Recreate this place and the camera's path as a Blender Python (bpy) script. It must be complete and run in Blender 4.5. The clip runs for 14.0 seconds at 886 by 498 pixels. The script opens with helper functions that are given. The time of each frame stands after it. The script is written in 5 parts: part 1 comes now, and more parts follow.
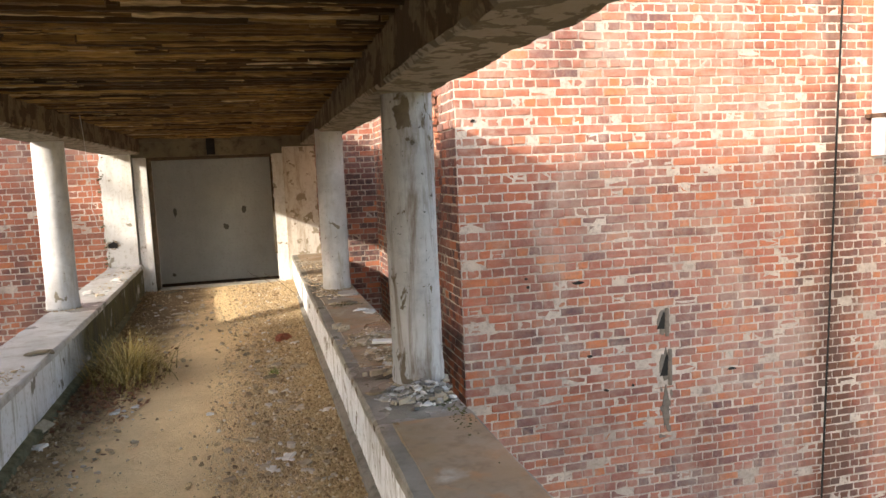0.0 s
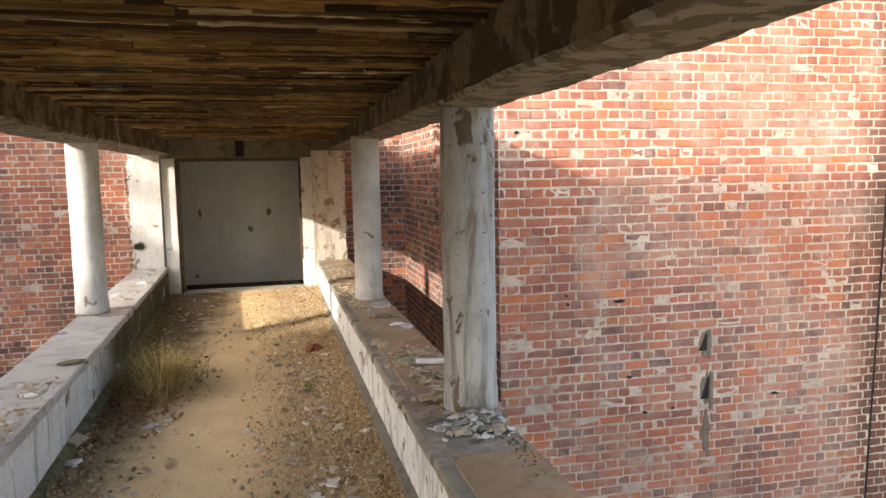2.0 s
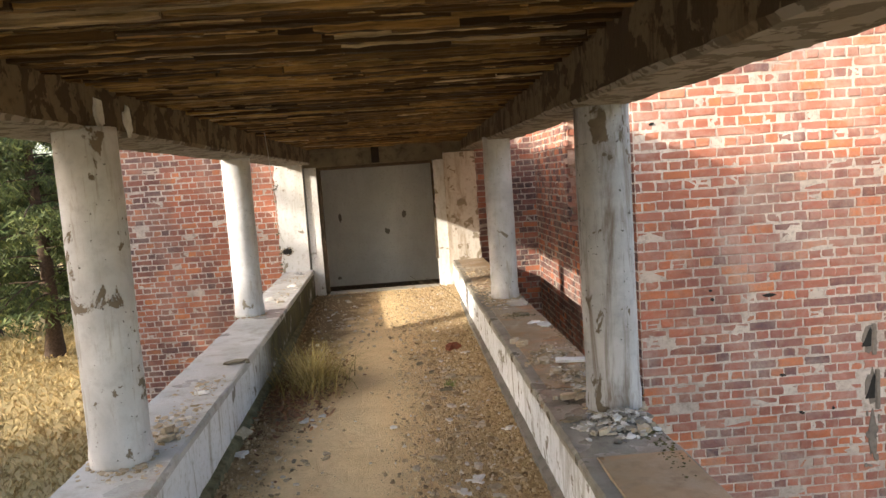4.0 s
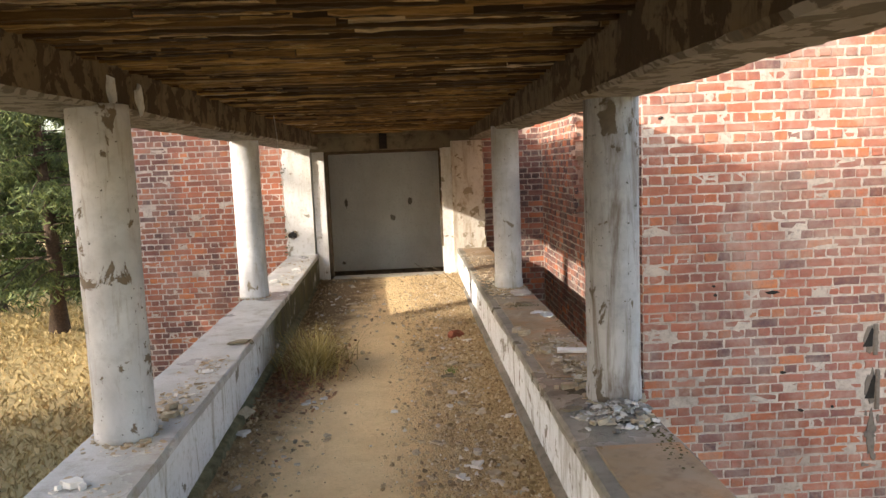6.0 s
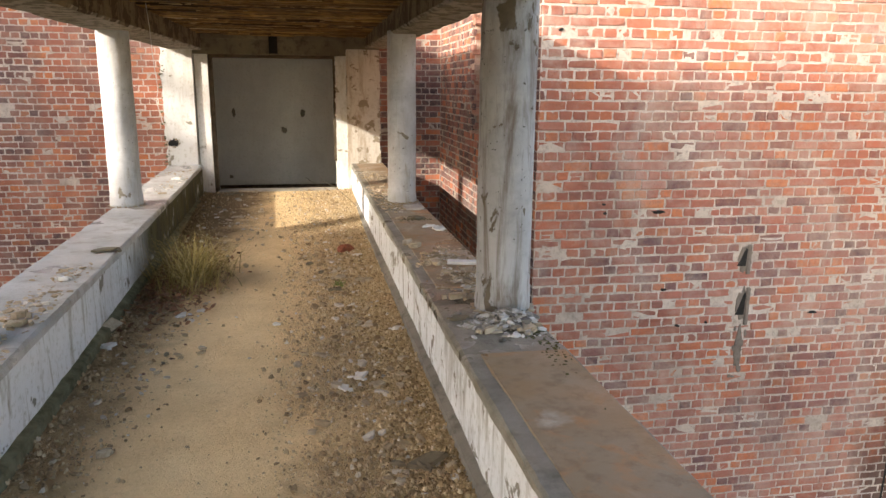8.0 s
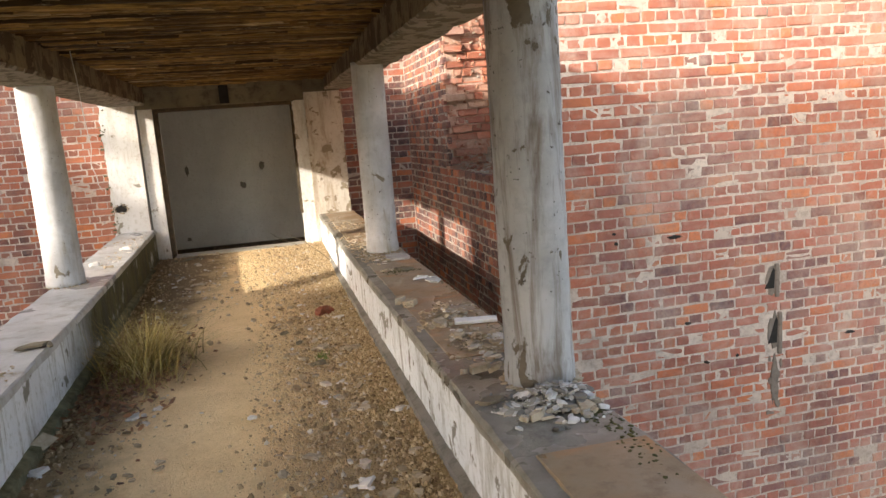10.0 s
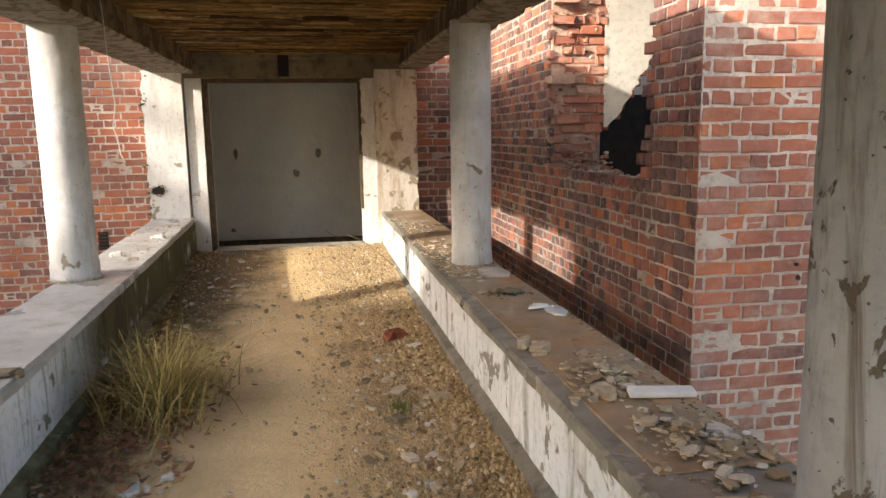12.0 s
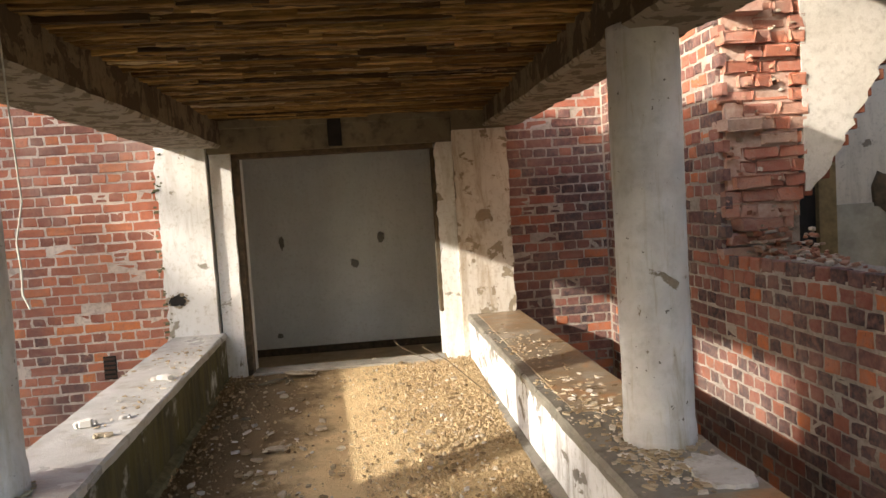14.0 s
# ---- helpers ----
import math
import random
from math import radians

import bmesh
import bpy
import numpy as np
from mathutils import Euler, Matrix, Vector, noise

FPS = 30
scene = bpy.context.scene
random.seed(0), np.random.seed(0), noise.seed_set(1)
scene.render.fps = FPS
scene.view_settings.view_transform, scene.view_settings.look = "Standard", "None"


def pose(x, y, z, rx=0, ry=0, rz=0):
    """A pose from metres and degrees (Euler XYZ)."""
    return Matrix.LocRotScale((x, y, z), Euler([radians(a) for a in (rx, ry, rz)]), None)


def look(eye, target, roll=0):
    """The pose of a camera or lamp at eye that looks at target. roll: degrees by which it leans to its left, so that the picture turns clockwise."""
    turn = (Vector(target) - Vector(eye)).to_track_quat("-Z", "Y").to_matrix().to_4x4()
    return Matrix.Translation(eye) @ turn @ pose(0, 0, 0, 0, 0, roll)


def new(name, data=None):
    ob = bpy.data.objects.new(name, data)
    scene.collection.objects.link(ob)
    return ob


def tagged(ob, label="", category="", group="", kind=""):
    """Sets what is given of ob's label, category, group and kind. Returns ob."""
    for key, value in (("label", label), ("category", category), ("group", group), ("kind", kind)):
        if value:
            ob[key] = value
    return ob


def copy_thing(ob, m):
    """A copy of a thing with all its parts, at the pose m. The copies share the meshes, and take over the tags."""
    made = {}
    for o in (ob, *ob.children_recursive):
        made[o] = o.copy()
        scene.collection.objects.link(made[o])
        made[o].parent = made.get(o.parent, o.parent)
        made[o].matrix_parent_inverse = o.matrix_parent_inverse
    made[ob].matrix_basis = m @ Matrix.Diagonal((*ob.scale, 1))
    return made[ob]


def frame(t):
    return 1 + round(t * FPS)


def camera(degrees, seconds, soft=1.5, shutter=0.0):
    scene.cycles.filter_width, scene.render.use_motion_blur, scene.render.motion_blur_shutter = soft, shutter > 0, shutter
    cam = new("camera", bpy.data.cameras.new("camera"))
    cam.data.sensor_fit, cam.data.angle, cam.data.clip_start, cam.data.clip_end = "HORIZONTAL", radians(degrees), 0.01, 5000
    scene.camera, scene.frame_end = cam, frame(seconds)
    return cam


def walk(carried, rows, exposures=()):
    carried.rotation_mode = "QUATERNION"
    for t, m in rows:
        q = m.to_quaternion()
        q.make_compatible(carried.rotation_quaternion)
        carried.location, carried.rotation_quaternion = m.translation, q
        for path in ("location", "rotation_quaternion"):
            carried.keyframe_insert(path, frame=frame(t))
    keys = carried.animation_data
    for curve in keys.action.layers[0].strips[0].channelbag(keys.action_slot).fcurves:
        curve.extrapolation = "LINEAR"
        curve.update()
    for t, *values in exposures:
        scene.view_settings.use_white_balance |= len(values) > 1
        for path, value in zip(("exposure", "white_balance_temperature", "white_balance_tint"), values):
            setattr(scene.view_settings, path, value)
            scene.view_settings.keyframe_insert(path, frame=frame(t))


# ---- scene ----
cam = camera(63.3, 14.0)
PATH = [
    (0, (0.533, 0.529, 1.633), (1.005, 2.461, 1.423), -2.5),
    (0.5, (0.414, 0.668, 1.657), (1.039, 2.553, 1.411), -0.4),
    (1, (0.389, 0.737, 1.67), (0.956, 2.634, 1.39), -0.3),
    (1.5, (0.368, 0.777, 1.703), (0.88, 2.692, 1.437), -1.0),
    (2, (0.338, 0.774, 1.726), (0.778, 2.715, 1.523), -1.1),
    (2.5, (0.323, 0.768, 1.723), (0.645, 2.727, 1.479), -1.1),
    (3, (0.322, 0.761, 1.736), (0.592, 2.73, 1.51), -2.1),
    (3.5, (0.328, 0.74, 1.775), (0.537, 2.724, 1.643), -4.0),
    (3.7, (0.307, 0.726, 1.769), (0.413, 2.714, 1.576), -4.8),
    (5.8, (0.283, 0.706, 1.756), (0.336, 2.694, 1.545), -2.1),
    (6, (0.287, 0.694, 1.758), (0.353, 2.68, 1.529), -2.3),
    (6.5, (0.301, 0.712, 1.744), (0.406, 2.693, 1.491), -2.6),
    (7, (0.293, 0.72, 1.738), (0.388, 2.701, 1.477), -2.6),
    (7.5, (0.29, 0.724, 1.727), (0.441, 2.7, 1.461), -3.1),
    (8, (0.354, 0.89, 1.614), (0.696, 2.811, 1.174), 0.5),
    (8.5, (0.391, 1.075, 1.573), (0.867, 2.97, 1.145), 0.1),
    (9, (0.309, 1.319, 1.584), (0.816, 3.224, 1.242), -2.6),
    (9.2, (0.305, 1.419, 1.579), (0.731, 3.345, 1.25), -4.2),
    (11.3, (0.352, 2.504, 1.469), (0.808, 4.421, 1.128), -4.6),
    (11.5, (0.29, 2.702, 1.474), (0.613, 4.658, 1.209), -3.6),
    (11.6, (0.243, 2.82, 1.441), (0.519, 4.791, 1.242), -3.1),
    (12, (0.164, 3.226, 1.375), (0.493, 5.174, 1.06), -0.9),
    (12.5, (0.193, 3.737, 1.376), (0.487, 5.689, 1.058), -2.6),
    (13, (0.216, 4.295, 1.409), (0.446, 6.259, 1.109), -4.1),
    (13.5, (0.161, 4.849, 1.449), (0.42, 6.821, 1.236), -2.6),
    (14, (0.114, 5.424, 1.486), (0.293, 7.412, 1.361), -3.7),
]
walk(cam, [(t, look(eye, target, roll)) for t, eye, target, roll in PATH],
     [(0, 1.98, 6800, 10), (9, 1.98, 6800, 10), (12, 1.88, 6800, 10), (14, 1.82, 6800, 10)])

# ---- light ----
SUN_DIR = Vector((1.0, 0.53, -0.42)).normalized()      # the way the sunlight travels
world = bpy.data.worlds.new("world")
scene.world = world
world.use_nodes = True
wn = world.node_tree
sky = wn.nodes.new("ShaderNodeTexSky")
sky.sky_type = "NISHITA"
sky.sun_disc = False
sky.sun_elevation = math.asin(-SUN_DIR.z)
sky.sun_rotation = math.atan2(-SUN_DIR.x, -SUN_DIR.y)
sky.air_density, sky.dust_density, sky.ozone_density = 1.0, 3.0, 0.6
wn.links.new(sky.outputs[0], wn.nodes["Background"].inputs[0])
wn.nodes["Background"].inputs[1].default_value = 0.15
sun_data = bpy.data.lights.new("sun", "SUN")
sun_data.energy, sun_data.angle, sun_data.color = 2.0, radians(1.2), (1.0, 0.93, 0.82)
sun = new("sun", sun_data)
sun.matrix_world = Matrix.Translation((-20, -6, 15)) @ SUN_DIR.to_track_quat("-Z", "Y").to_matrix().to_4x4()

# ---- materials ----
def shader(name, rough=0.9, metal=0.0):
    m = bpy.data.materials.new(name)
    m.use_nodes = True
    b = m.node_tree.nodes["Principled BSDF"]
    b.inputs["Roughness"].default_value, b.inputs["Metallic"].default_value = rough, metal
    b.inputs["Specular IOR Level"].default_value = 0.22
    return m, m.node_tree, b


def place(nt, scale=(1, 1, 1), world_space=True):
    """World position (or the mesh's own), stretched."""
    if world_space:
        src = nt.nodes.new("ShaderNodeNewGeometry").outputs["Position"]
    else:
        src = nt.nodes.new("ShaderNodeTexCoord").outputs["Object"]
    mul = nt.nodes.new("ShaderNodeVectorMath")
    mul.operation = "MULTIPLY"
    nt.links.new(src, mul.inputs[0])
    mul.inputs[1].default_value = scale
    return mul.outputs[0]


def grain(nt, vec, scale, detail=4.0, rough=0.6, warp=0.0):
    n = nt.nodes.new("ShaderNodeTexNoise")
    n.inputs["Scale"].default_value, n.inputs["Detail"].default_value = scale, detail
    n.inputs["Roughness"].default_value, n.inputs["Distortion"].default_value = rough, warp
    nt.links.new(vec, n.inputs["Vector"])
    return n.outputs["Fac"]


def ramp(nt, fac, stops, mode="LINEAR"):
    r = nt.nodes.new("ShaderNodeValToRGB")
    r.color_ramp.interpolation = mode
    e = r.color_ramp.elements
    while len(e) < len(stops):
        e.new(0.5)
    for k, (p, c) in zip(e, stops):
        k.position = p
        k.color = (*c, 1) if isinstance(c, tuple) else (c, c, c, 1)
    nt.links.new(fac, r.inputs[0])
    return r.outputs[0]


def mix(nt, fac, a, b, mode="MIX"):
    m = nt.nodes.new("ShaderNodeMix")
    m.data_type, m.blend_type = "RGBA", mode
    for sock, v in ((m.inputs[0], fac), (m.inputs[6], a), (m.inputs[7], b)):
        if isinstance(v, (int, float)):
            sock.default_value = v
        elif isinstance(v, tuple):
            sock.default_value = (*v, 1)
        else:
            nt.links.new(v, sock)
    return m.outputs[2]


def calc(nt, op, a, b=0.0):
    m = nt.nodes.new("ShaderNodeMath")
    m.operation = op
    for sock, v in zip(m.inputs, (a, b)):
        if isinstance(v, (int, float)):
            sock.default_value = v
        else:
            nt.links.new(v, sock)
    return m.outputs[0]


def axis(nt, k):
    s = nt.nodes.new("ShaderNodeSeparateXYZ")
    nt.links.new(nt.nodes.new("ShaderNodeNewGeometry").outputs["Position"], s.inputs[0])
    return s.outputs[k]


def bump(nt, bsdf, height, dist=0.01, strength=1.0):
    b = nt.nodes.new("ShaderNodeBump")
    b.inputs["Distance"].default_value, b.inputs["Strength"].default_value = dist, strength
    nt.links.new(height, b.inputs["Height"])
    nt.links.new(b.outputs[0], bsdf.inputs["Normal"])


def colour(nt, bsdf, c):
    nt.links.new(c, bsdf.inputs["Base Color"])


def plaster(name, base, bare, cover, dirt, streak=0.4, scale=3.0, moss=None, rough=0.85):
    """Old limewash on concrete: flaked to the bare ground, streaked, with dirt. cover: share left of the paint."""
    m, nt, b = shader(name, rough)
    p = place(nt)
    flake = grain(nt, p, scale, 8, 0.62, 0.4)
    mask = ramp(nt, flake, [(cover, 0.0), (cover + 0.018, 1.0)])
    paint = mix(nt, ramp(nt, grain(nt, p, 1.7, 5), [(0.35, 0.0), (0.7, 0.8)]), base, tuple(v * 0.80 for v in base))
    runs = ramp(nt, grain(nt, place(nt, (5, 5, 0.8)), 1.8, 8, 0.7, 0.6), [(0.50, 0.0), (0.66, 1.0)])
    paint = mix(nt, calc(nt, "MULTIPLY", runs, streak), paint, dirt)
    paint = mix(nt, calc(nt, "MULTIPLY", ramp(nt, grain(nt, p, 26, 6, 0.7), [(0.52, 0.0), (0.7, 1.0)]), 0.55), paint, dirt)
    ground = mix(nt, grain(nt, p, 40, 5), bare, tuple(v * 0.55 for v in bare))
    c = mix(nt, mask, paint, ground)
    if moss:
        zone = ramp(nt, grain(nt, p, 2.6, 6, 0.65), [(0.30, 0.0), (0.44, 1.0)])
        reach = ramp(nt, calc(nt, "ADD", calc(nt, "MULTIPLY", axis(nt, 1), 0.08), calc(nt, "MULTIPLY", grain(nt, p, 1.2, 4), 0.12)), [(0.595, 0.0), (0.66, 1.0)])
        growth = mix(nt, ramp(nt, grain(nt, place(nt, (4, 4, 0.9)), 2.2, 6, 0.65), [(0.40, 0.0), (0.60, 1.0)]), moss, tuple(v * 0.38 for v in moss))
        c = mix(nt, calc(nt, "MULTIPLY", calc(nt, "MULTIPLY", zone, reach), 0.95), c, growth)
    colour(nt, b, c)
    hgt = mix(nt, 0.55, mix(nt, mask, (1, 1, 1), (0, 0, 0)), grain(nt, p, 70, 6, 0.7))
    bump(nt, b, hgt, 0.006, 0.8)
    return m


def concrete(name, c1, c2, c3, scale=2.0, wet=False):
    m, nt, b = shader(name, 0.85)
    p = place(nt)
    c = mix(nt, ramp(nt, grain(nt, p, scale, 6, 0.6, 0.6), [(0.36, 0.0), (0.62, 1.0)]), c1, c2)
    c = mix(nt, ramp(nt, grain(nt, p, scale * 3.7, 7, 0.7), [(0.5, 0.0), (0.7, 0.9)]), c, c3)
    c = mix(nt, calc(nt, "MULTIPLY", grain(nt, p, 90, 4), 0.35), c, tuple(v * 0.4 for v in c1))
    colour(nt, b, c)
    if wet:
        b.inputs["Specular IOR Level"].default_value = 0.5
        r = ramp(nt, grain(nt, p, 1.3, 5, 0.6), [(0.40, 0.22), (0.60, 0.7)])
        nt.links.new(r, b.inputs["Roughness"])
    bump(nt, b, grain(nt, p, 45, 8, 0.7), 0.006, 0.6)
    return m


def brick_paint(name, stops, islands, grime=0.35, damp=False, lime=1.0, ember=0.4):
    """Fired clay. A random number for each brick picks its colour; grime and lime lie over them in patches."""
    m, nt, b = shader(name, 0.92)
    p = place(nt)
    rnd = nt.nodes.new("ShaderNodeNewGeometry").outputs["Random Per Island"] if islands else nt.nodes.new("ShaderNodeObjectInfo").outputs["Random"]
    c = ramp(nt, rnd, stops)
    c = mix(nt, ramp(nt, grain(nt, p, 22, 5, 0.65), [(0.4, 0.0), (0.75, 0.75)]), c, (0.33, 0.17, 0.13))
    c = mix(nt, calc(nt, "MULTIPLY", ramp(nt, grain(nt, p, 0.9, 5, 0.6, 0.5), [(0.46, 0.0), (0.66, 1.0)]), grime), c, (0.09, 0.06, 0.06))
    c = mix(nt, calc(nt, "MULTIPLY", ramp(nt, grain(nt, p, 0.55, 4, 0.55, 0.8), [(0.46, 0.0), (0.62, 1.0)]), ember), c, (0.52, 0.155, 0.07))
    c = mix(nt, calc(nt, "MULTIPLY", ramp(nt, grain(nt, p, 1.3, 8, 0.72, 0.6), [(0.46, 0.0), (0.70, 1.0)]), 0.68 * lime), c, (0.52, 0.42, 0.36))
    c = mix(nt, calc(nt, "MULTIPLY", ramp(nt, grain(nt, p, 7.5, 7, 0.7, 0.5), [(0.52, 0.0), (0.68, 1.0)]), 0.24 * lime), c, (0.53, 0.41, 0.35))
    c = mix(nt, calc(nt, "MULTIPLY", ramp(nt, grain(nt, p, 19, 6, 0.75, 0.3), [(0.55, 0.0), (0.66, 1.0)]), 0.18 * lime), c, (0.50, 0.38, 0.31))
    c = mix(nt, ramp(nt, grain(nt, p, 60, 6, 0.7), [(0.56, 0.0), (0.70, 0.6)]), c, (0.12, 0.075, 0.06))
    if damp:
        c = mix(nt, calc(nt, "MULTIPLY", damp_streak(nt, p), 0.75), c, (0.085, 0.052, 0.04))
    colour(nt, b, c)
    bump(nt, b, mix(nt, 0.4, grain(nt, p, 120, 6, 0.75), grain(nt, p, 40, 4, 0.6)), 0.006, 0.9)
    return m


def damp_streak(nt, p):
    """Dark run-off on both sides of the open joint in the south wall."""
    off = calc(nt, "ABSOLUTE", calc(nt, "SUBTRACT", axis(nt, 0), 6.45))
    rough = calc(nt, "MULTIPLY", calc(nt, "SUBTRACT", grain(nt, place(nt, (1, 1, 0.35)), 3.0, 6, 0.65), 0.5), 1.3)
    low = calc(nt, "MULTIPLY", axis(nt, 2), 0.05)
    return ramp(nt, calc(nt, "ADD", calc(nt, "ADD", off, rough), low), [(0.10, 1.0), (0.50, 0.0)])


def mortar_paint(name, c1, c2):
    m, nt, b = shader(name, 0.95)
    p = place(nt)
    c = mix(nt, ramp(nt, grain(nt, p, 2.2, 7, 0.65), [(0.35, 0.0), (0.65, 1.0)]), c1, c2)
    c = mix(nt, ramp(nt, grain(nt, p, 30, 6, 0.7), [(0.48, 0.0), (0.70, 0.7)]), c, tuple(v * 0.55 for v in c2))
    colour(nt, b, c)
    bump(nt, b, mix(nt, 0.5, grain(nt, p, 150, 5, 0.7), grain(nt, p, 35, 5, 0.7)), 0.008, 1.0)
    return m


def plain(name, c, c2, scale=30.0, rough=0.8, metal=0.0, height=0.002):
    m, nt, b = shader(name, rough, metal)
    p = place(nt)
    colour(nt, b, mix(nt, ramp(nt, grain(nt, p, scale, 6, 0.65), [(0.35, 0.0), (0.68, 1.0)]), c, c2))
    bump(nt, b, grain(nt, p, scale * 3, 6, 0.7), height, 0.7)
    return m


def scattered(name, stops, rough=0.9, scale=60.0):
    """Pieces in one mesh or of one kind: each island its own tone."""
    m, nt, b = shader(name, rough)
    p = place(nt)
    c = ramp(nt, nt.nodes.new("ShaderNodeNewGeometry").outputs["Random Per Island"], stops)
    c = mix(nt, calc(nt, "MULTIPLY", grain(nt, p, scale, 5), 0.5), c, (0.12, 0.09, 0.06))
    colour(nt, b, c)
    bump(nt, b, grain(nt, p, scale * 2, 5), 0.003, 0.7)
    return m


SOUTH_TONES = [(0.0, (0.13, 0.085, 0.092)), (0.15, (0.24, 0.12, 0.115)), (0.30, (0.37, 0.145, 0.115)), (0.55, (0.45, 0.16, 0.115)),
               (0.75, (0.43, 0.205, 0.165)), (0.88, (0.53, 0.17, 0.09)), (1.0, (0.60, 0.22, 0.10))]
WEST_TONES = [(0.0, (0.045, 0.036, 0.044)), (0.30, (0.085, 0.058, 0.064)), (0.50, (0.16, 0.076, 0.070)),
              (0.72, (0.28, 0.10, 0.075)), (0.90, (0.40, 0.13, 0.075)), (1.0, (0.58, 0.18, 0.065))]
MAT = {}
MAT["brick_south_one"] = brick_paint("red_brick_single", SOUTH_TONES, False, 0.5, True)
MAT["brick_south_all"] = brick_paint("red_brick_wall", SOUTH_TONES, True, 0.5, True)
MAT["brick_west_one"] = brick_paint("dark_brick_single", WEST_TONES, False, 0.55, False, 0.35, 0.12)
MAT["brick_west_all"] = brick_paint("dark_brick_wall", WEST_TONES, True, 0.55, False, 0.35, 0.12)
FACADE_TONES = [(0.0, (0.11, 0.075, 0.075)), (0.25, (0.20, 0.10, 0.09)), (0.5, (0.38, 0.14, 0.095)), (0.8, (0.50, 0.18, 0.11)), (1.0, (0.66, 0.23, 0.08))]
MAT["brick_facade_one"] = brick_paint("facade_brick_single", FACADE_TONES, False, 0.6, False, 0.4, 0.35)
MAT["brick_facade_all"] = brick_paint("facade_brick_wall", FACADE_TONES, True, 0.6, False, 0.4, 0.35)
MAT["mortar"] = mortar_paint("lime_mortar", (0.69, 0.60, 0.53), (0.44, 0.36, 0.31))
MAT["mortar_dark"] = mortar_paint("dark_mortar", (0.50, 0.44, 0.39), (0.28, 0.235, 0.20))
def column_paint(name, base, bare, stain, flake_at, run_at, spots):
    """Limewashed shaft: peeled patches with a crisp edge, long brown runs, black specks, chalky clouds."""
    m, nt, b = shader(name, 0.8)
    p = place(nt)
    paint = mix(nt, ramp(nt, grain(nt, p, 2.6, 6, 0.62, 0.5), [(0.36, 0.0), (0.66, 1.0)]), base, tuple(v * 0.70 for v in base))
    paint = mix(nt, ramp(nt, grain(nt, p, 14, 7, 0.7), [(0.50, 0.0), (0.72, 0.55)]), paint, tuple(v * 0.55 for v in base))
    runs = ramp(nt, grain(nt, place(nt, (5.5, 5.5, 0.75)), 1.5, 8, 0.68, 0.5), [(run_at, 0.0), (run_at + 0.13, 1.0)])
    paint = mix(nt, calc(nt, "MULTIPLY", runs, 0.85), paint, stain)
    thin = ramp(nt, grain(nt, place(nt, (22, 22, 2.0)), 1.4, 6, 0.7, 0.3), [(0.56, 0.0), (0.70, 1.0)])
    paint = mix(nt, calc(nt, "MULTIPLY", thin, 0.45), paint, stain)
    mask = ramp(nt, grain(nt, place(nt, (1.5, 1.5, 0.9)), 4.2, 9, 0.66, 0.5), [(flake_at, 0.0), (flake_at + 0.014, 1.0)])
    ground = mix(nt, grain(nt, p, 32, 6, 0.7), bare, tuple(v * 0.5 for v in bare))
    c = mix(nt, mask, paint, ground)
    c = mix(nt, ramp(nt, grain(nt, p, 38, 3, 0.5), [(spots, 0.0), (spots + 0.03, 0.85)]), c, (0.06, 0.05, 0.04))
    colour(nt, b, c)
    bump(nt, b, mix(nt, 0.45, mix(nt, mask, (1, 1, 1), (0, 0, 0)), grain(nt, p, 60, 7, 0.75)), 0.007, 0.9)
    return m


MAT["column"] = column_paint("column_limewash", (0.67, 0.68, 0.71), (0.33, 0.29, 0.23), (0.34, 0.31, 0.24), 0.655, 0.585, 0.70)
MAT["column_peeled"] = column_paint("column_peeled_limewash", (0.62, 0.62, 0.63), (0.25, 0.20, 0.15), (0.27, 0.23, 0.18), 0.585, 0.57, 0.69)
# Real stains; the darker base and heavier runs also carry this column's shade.
MAT["column_grimy_shaded"] = column_paint("grimy_shaded_limewash", (0.46, 0.47, 0.50), (0.19, 0.16, 0.125), (0.15, 0.12, 0.09), 0.59, 0.47, 0.685)
MAT["parapet"] = plaster("parapet_limewash", (0.80, 0.82, 0.86), (0.34, 0.32, 0.29), 0.585, (0.30, 0.29, 0.27), 0.85, 5.0)
MAT["parapet_moss"] = plaster("parapet_mossy_limewash", (0.74, 0.75, 0.76), (0.28, 0.26, 0.21), 0.62, (0.25, 0.23, 0.16), 0.8, 3.0, (0.078, 0.066, 0.011))
MAT["pilaster"] = plaster("pilaster_limewash", (0.80, 0.80, 0.79), (0.42, 0.38, 0.31), 0.645, (0.40, 0.36, 0.29), 0.40, 5.0)
MAT["pilaster_brown"] = plaster("pilaster_dirty_limewash", (0.68, 0.64, 0.58), (0.40, 0.33, 0.24), 0.56, (0.33, 0.25, 0.16), 0.7, 6.0)
MAT["room"] = plaster("room_white_paint", (0.76, 0.76, 0.75), (0.4, 0.36, 0.3), 0.74, (0.50, 0.48, 0.45), 0.15, 2.0)
MAT["ruin_paint"] = plaster("ruin_paint", (0.70, 0.64, 0.55), (0.33, 0.28, 0.22), 0.64, (0.36, 0.32, 0.26), 0.35, 3.0)
MAT["beam"] = plaster("beam_plaster", (0.20, 0.15, 0.095), (0.10, 0.07, 0.043), 0.50, (0.04, 0.028, 0.018), 0.8, 5.0)
MAT["soffit"] = plaster("soffit_plaster", (0.33, 0.29, 0.24), (0.20, 0.165, 0.12), 0.51, (0.26, 0.21, 0.15), 0.3, 9.0)
MAT["lintel"] = concrete("lintel_concrete", (0.17, 0.14, 0.10), (0.26, 0.22, 0.15), (0.07, 0.06, 0.045), 2.2)
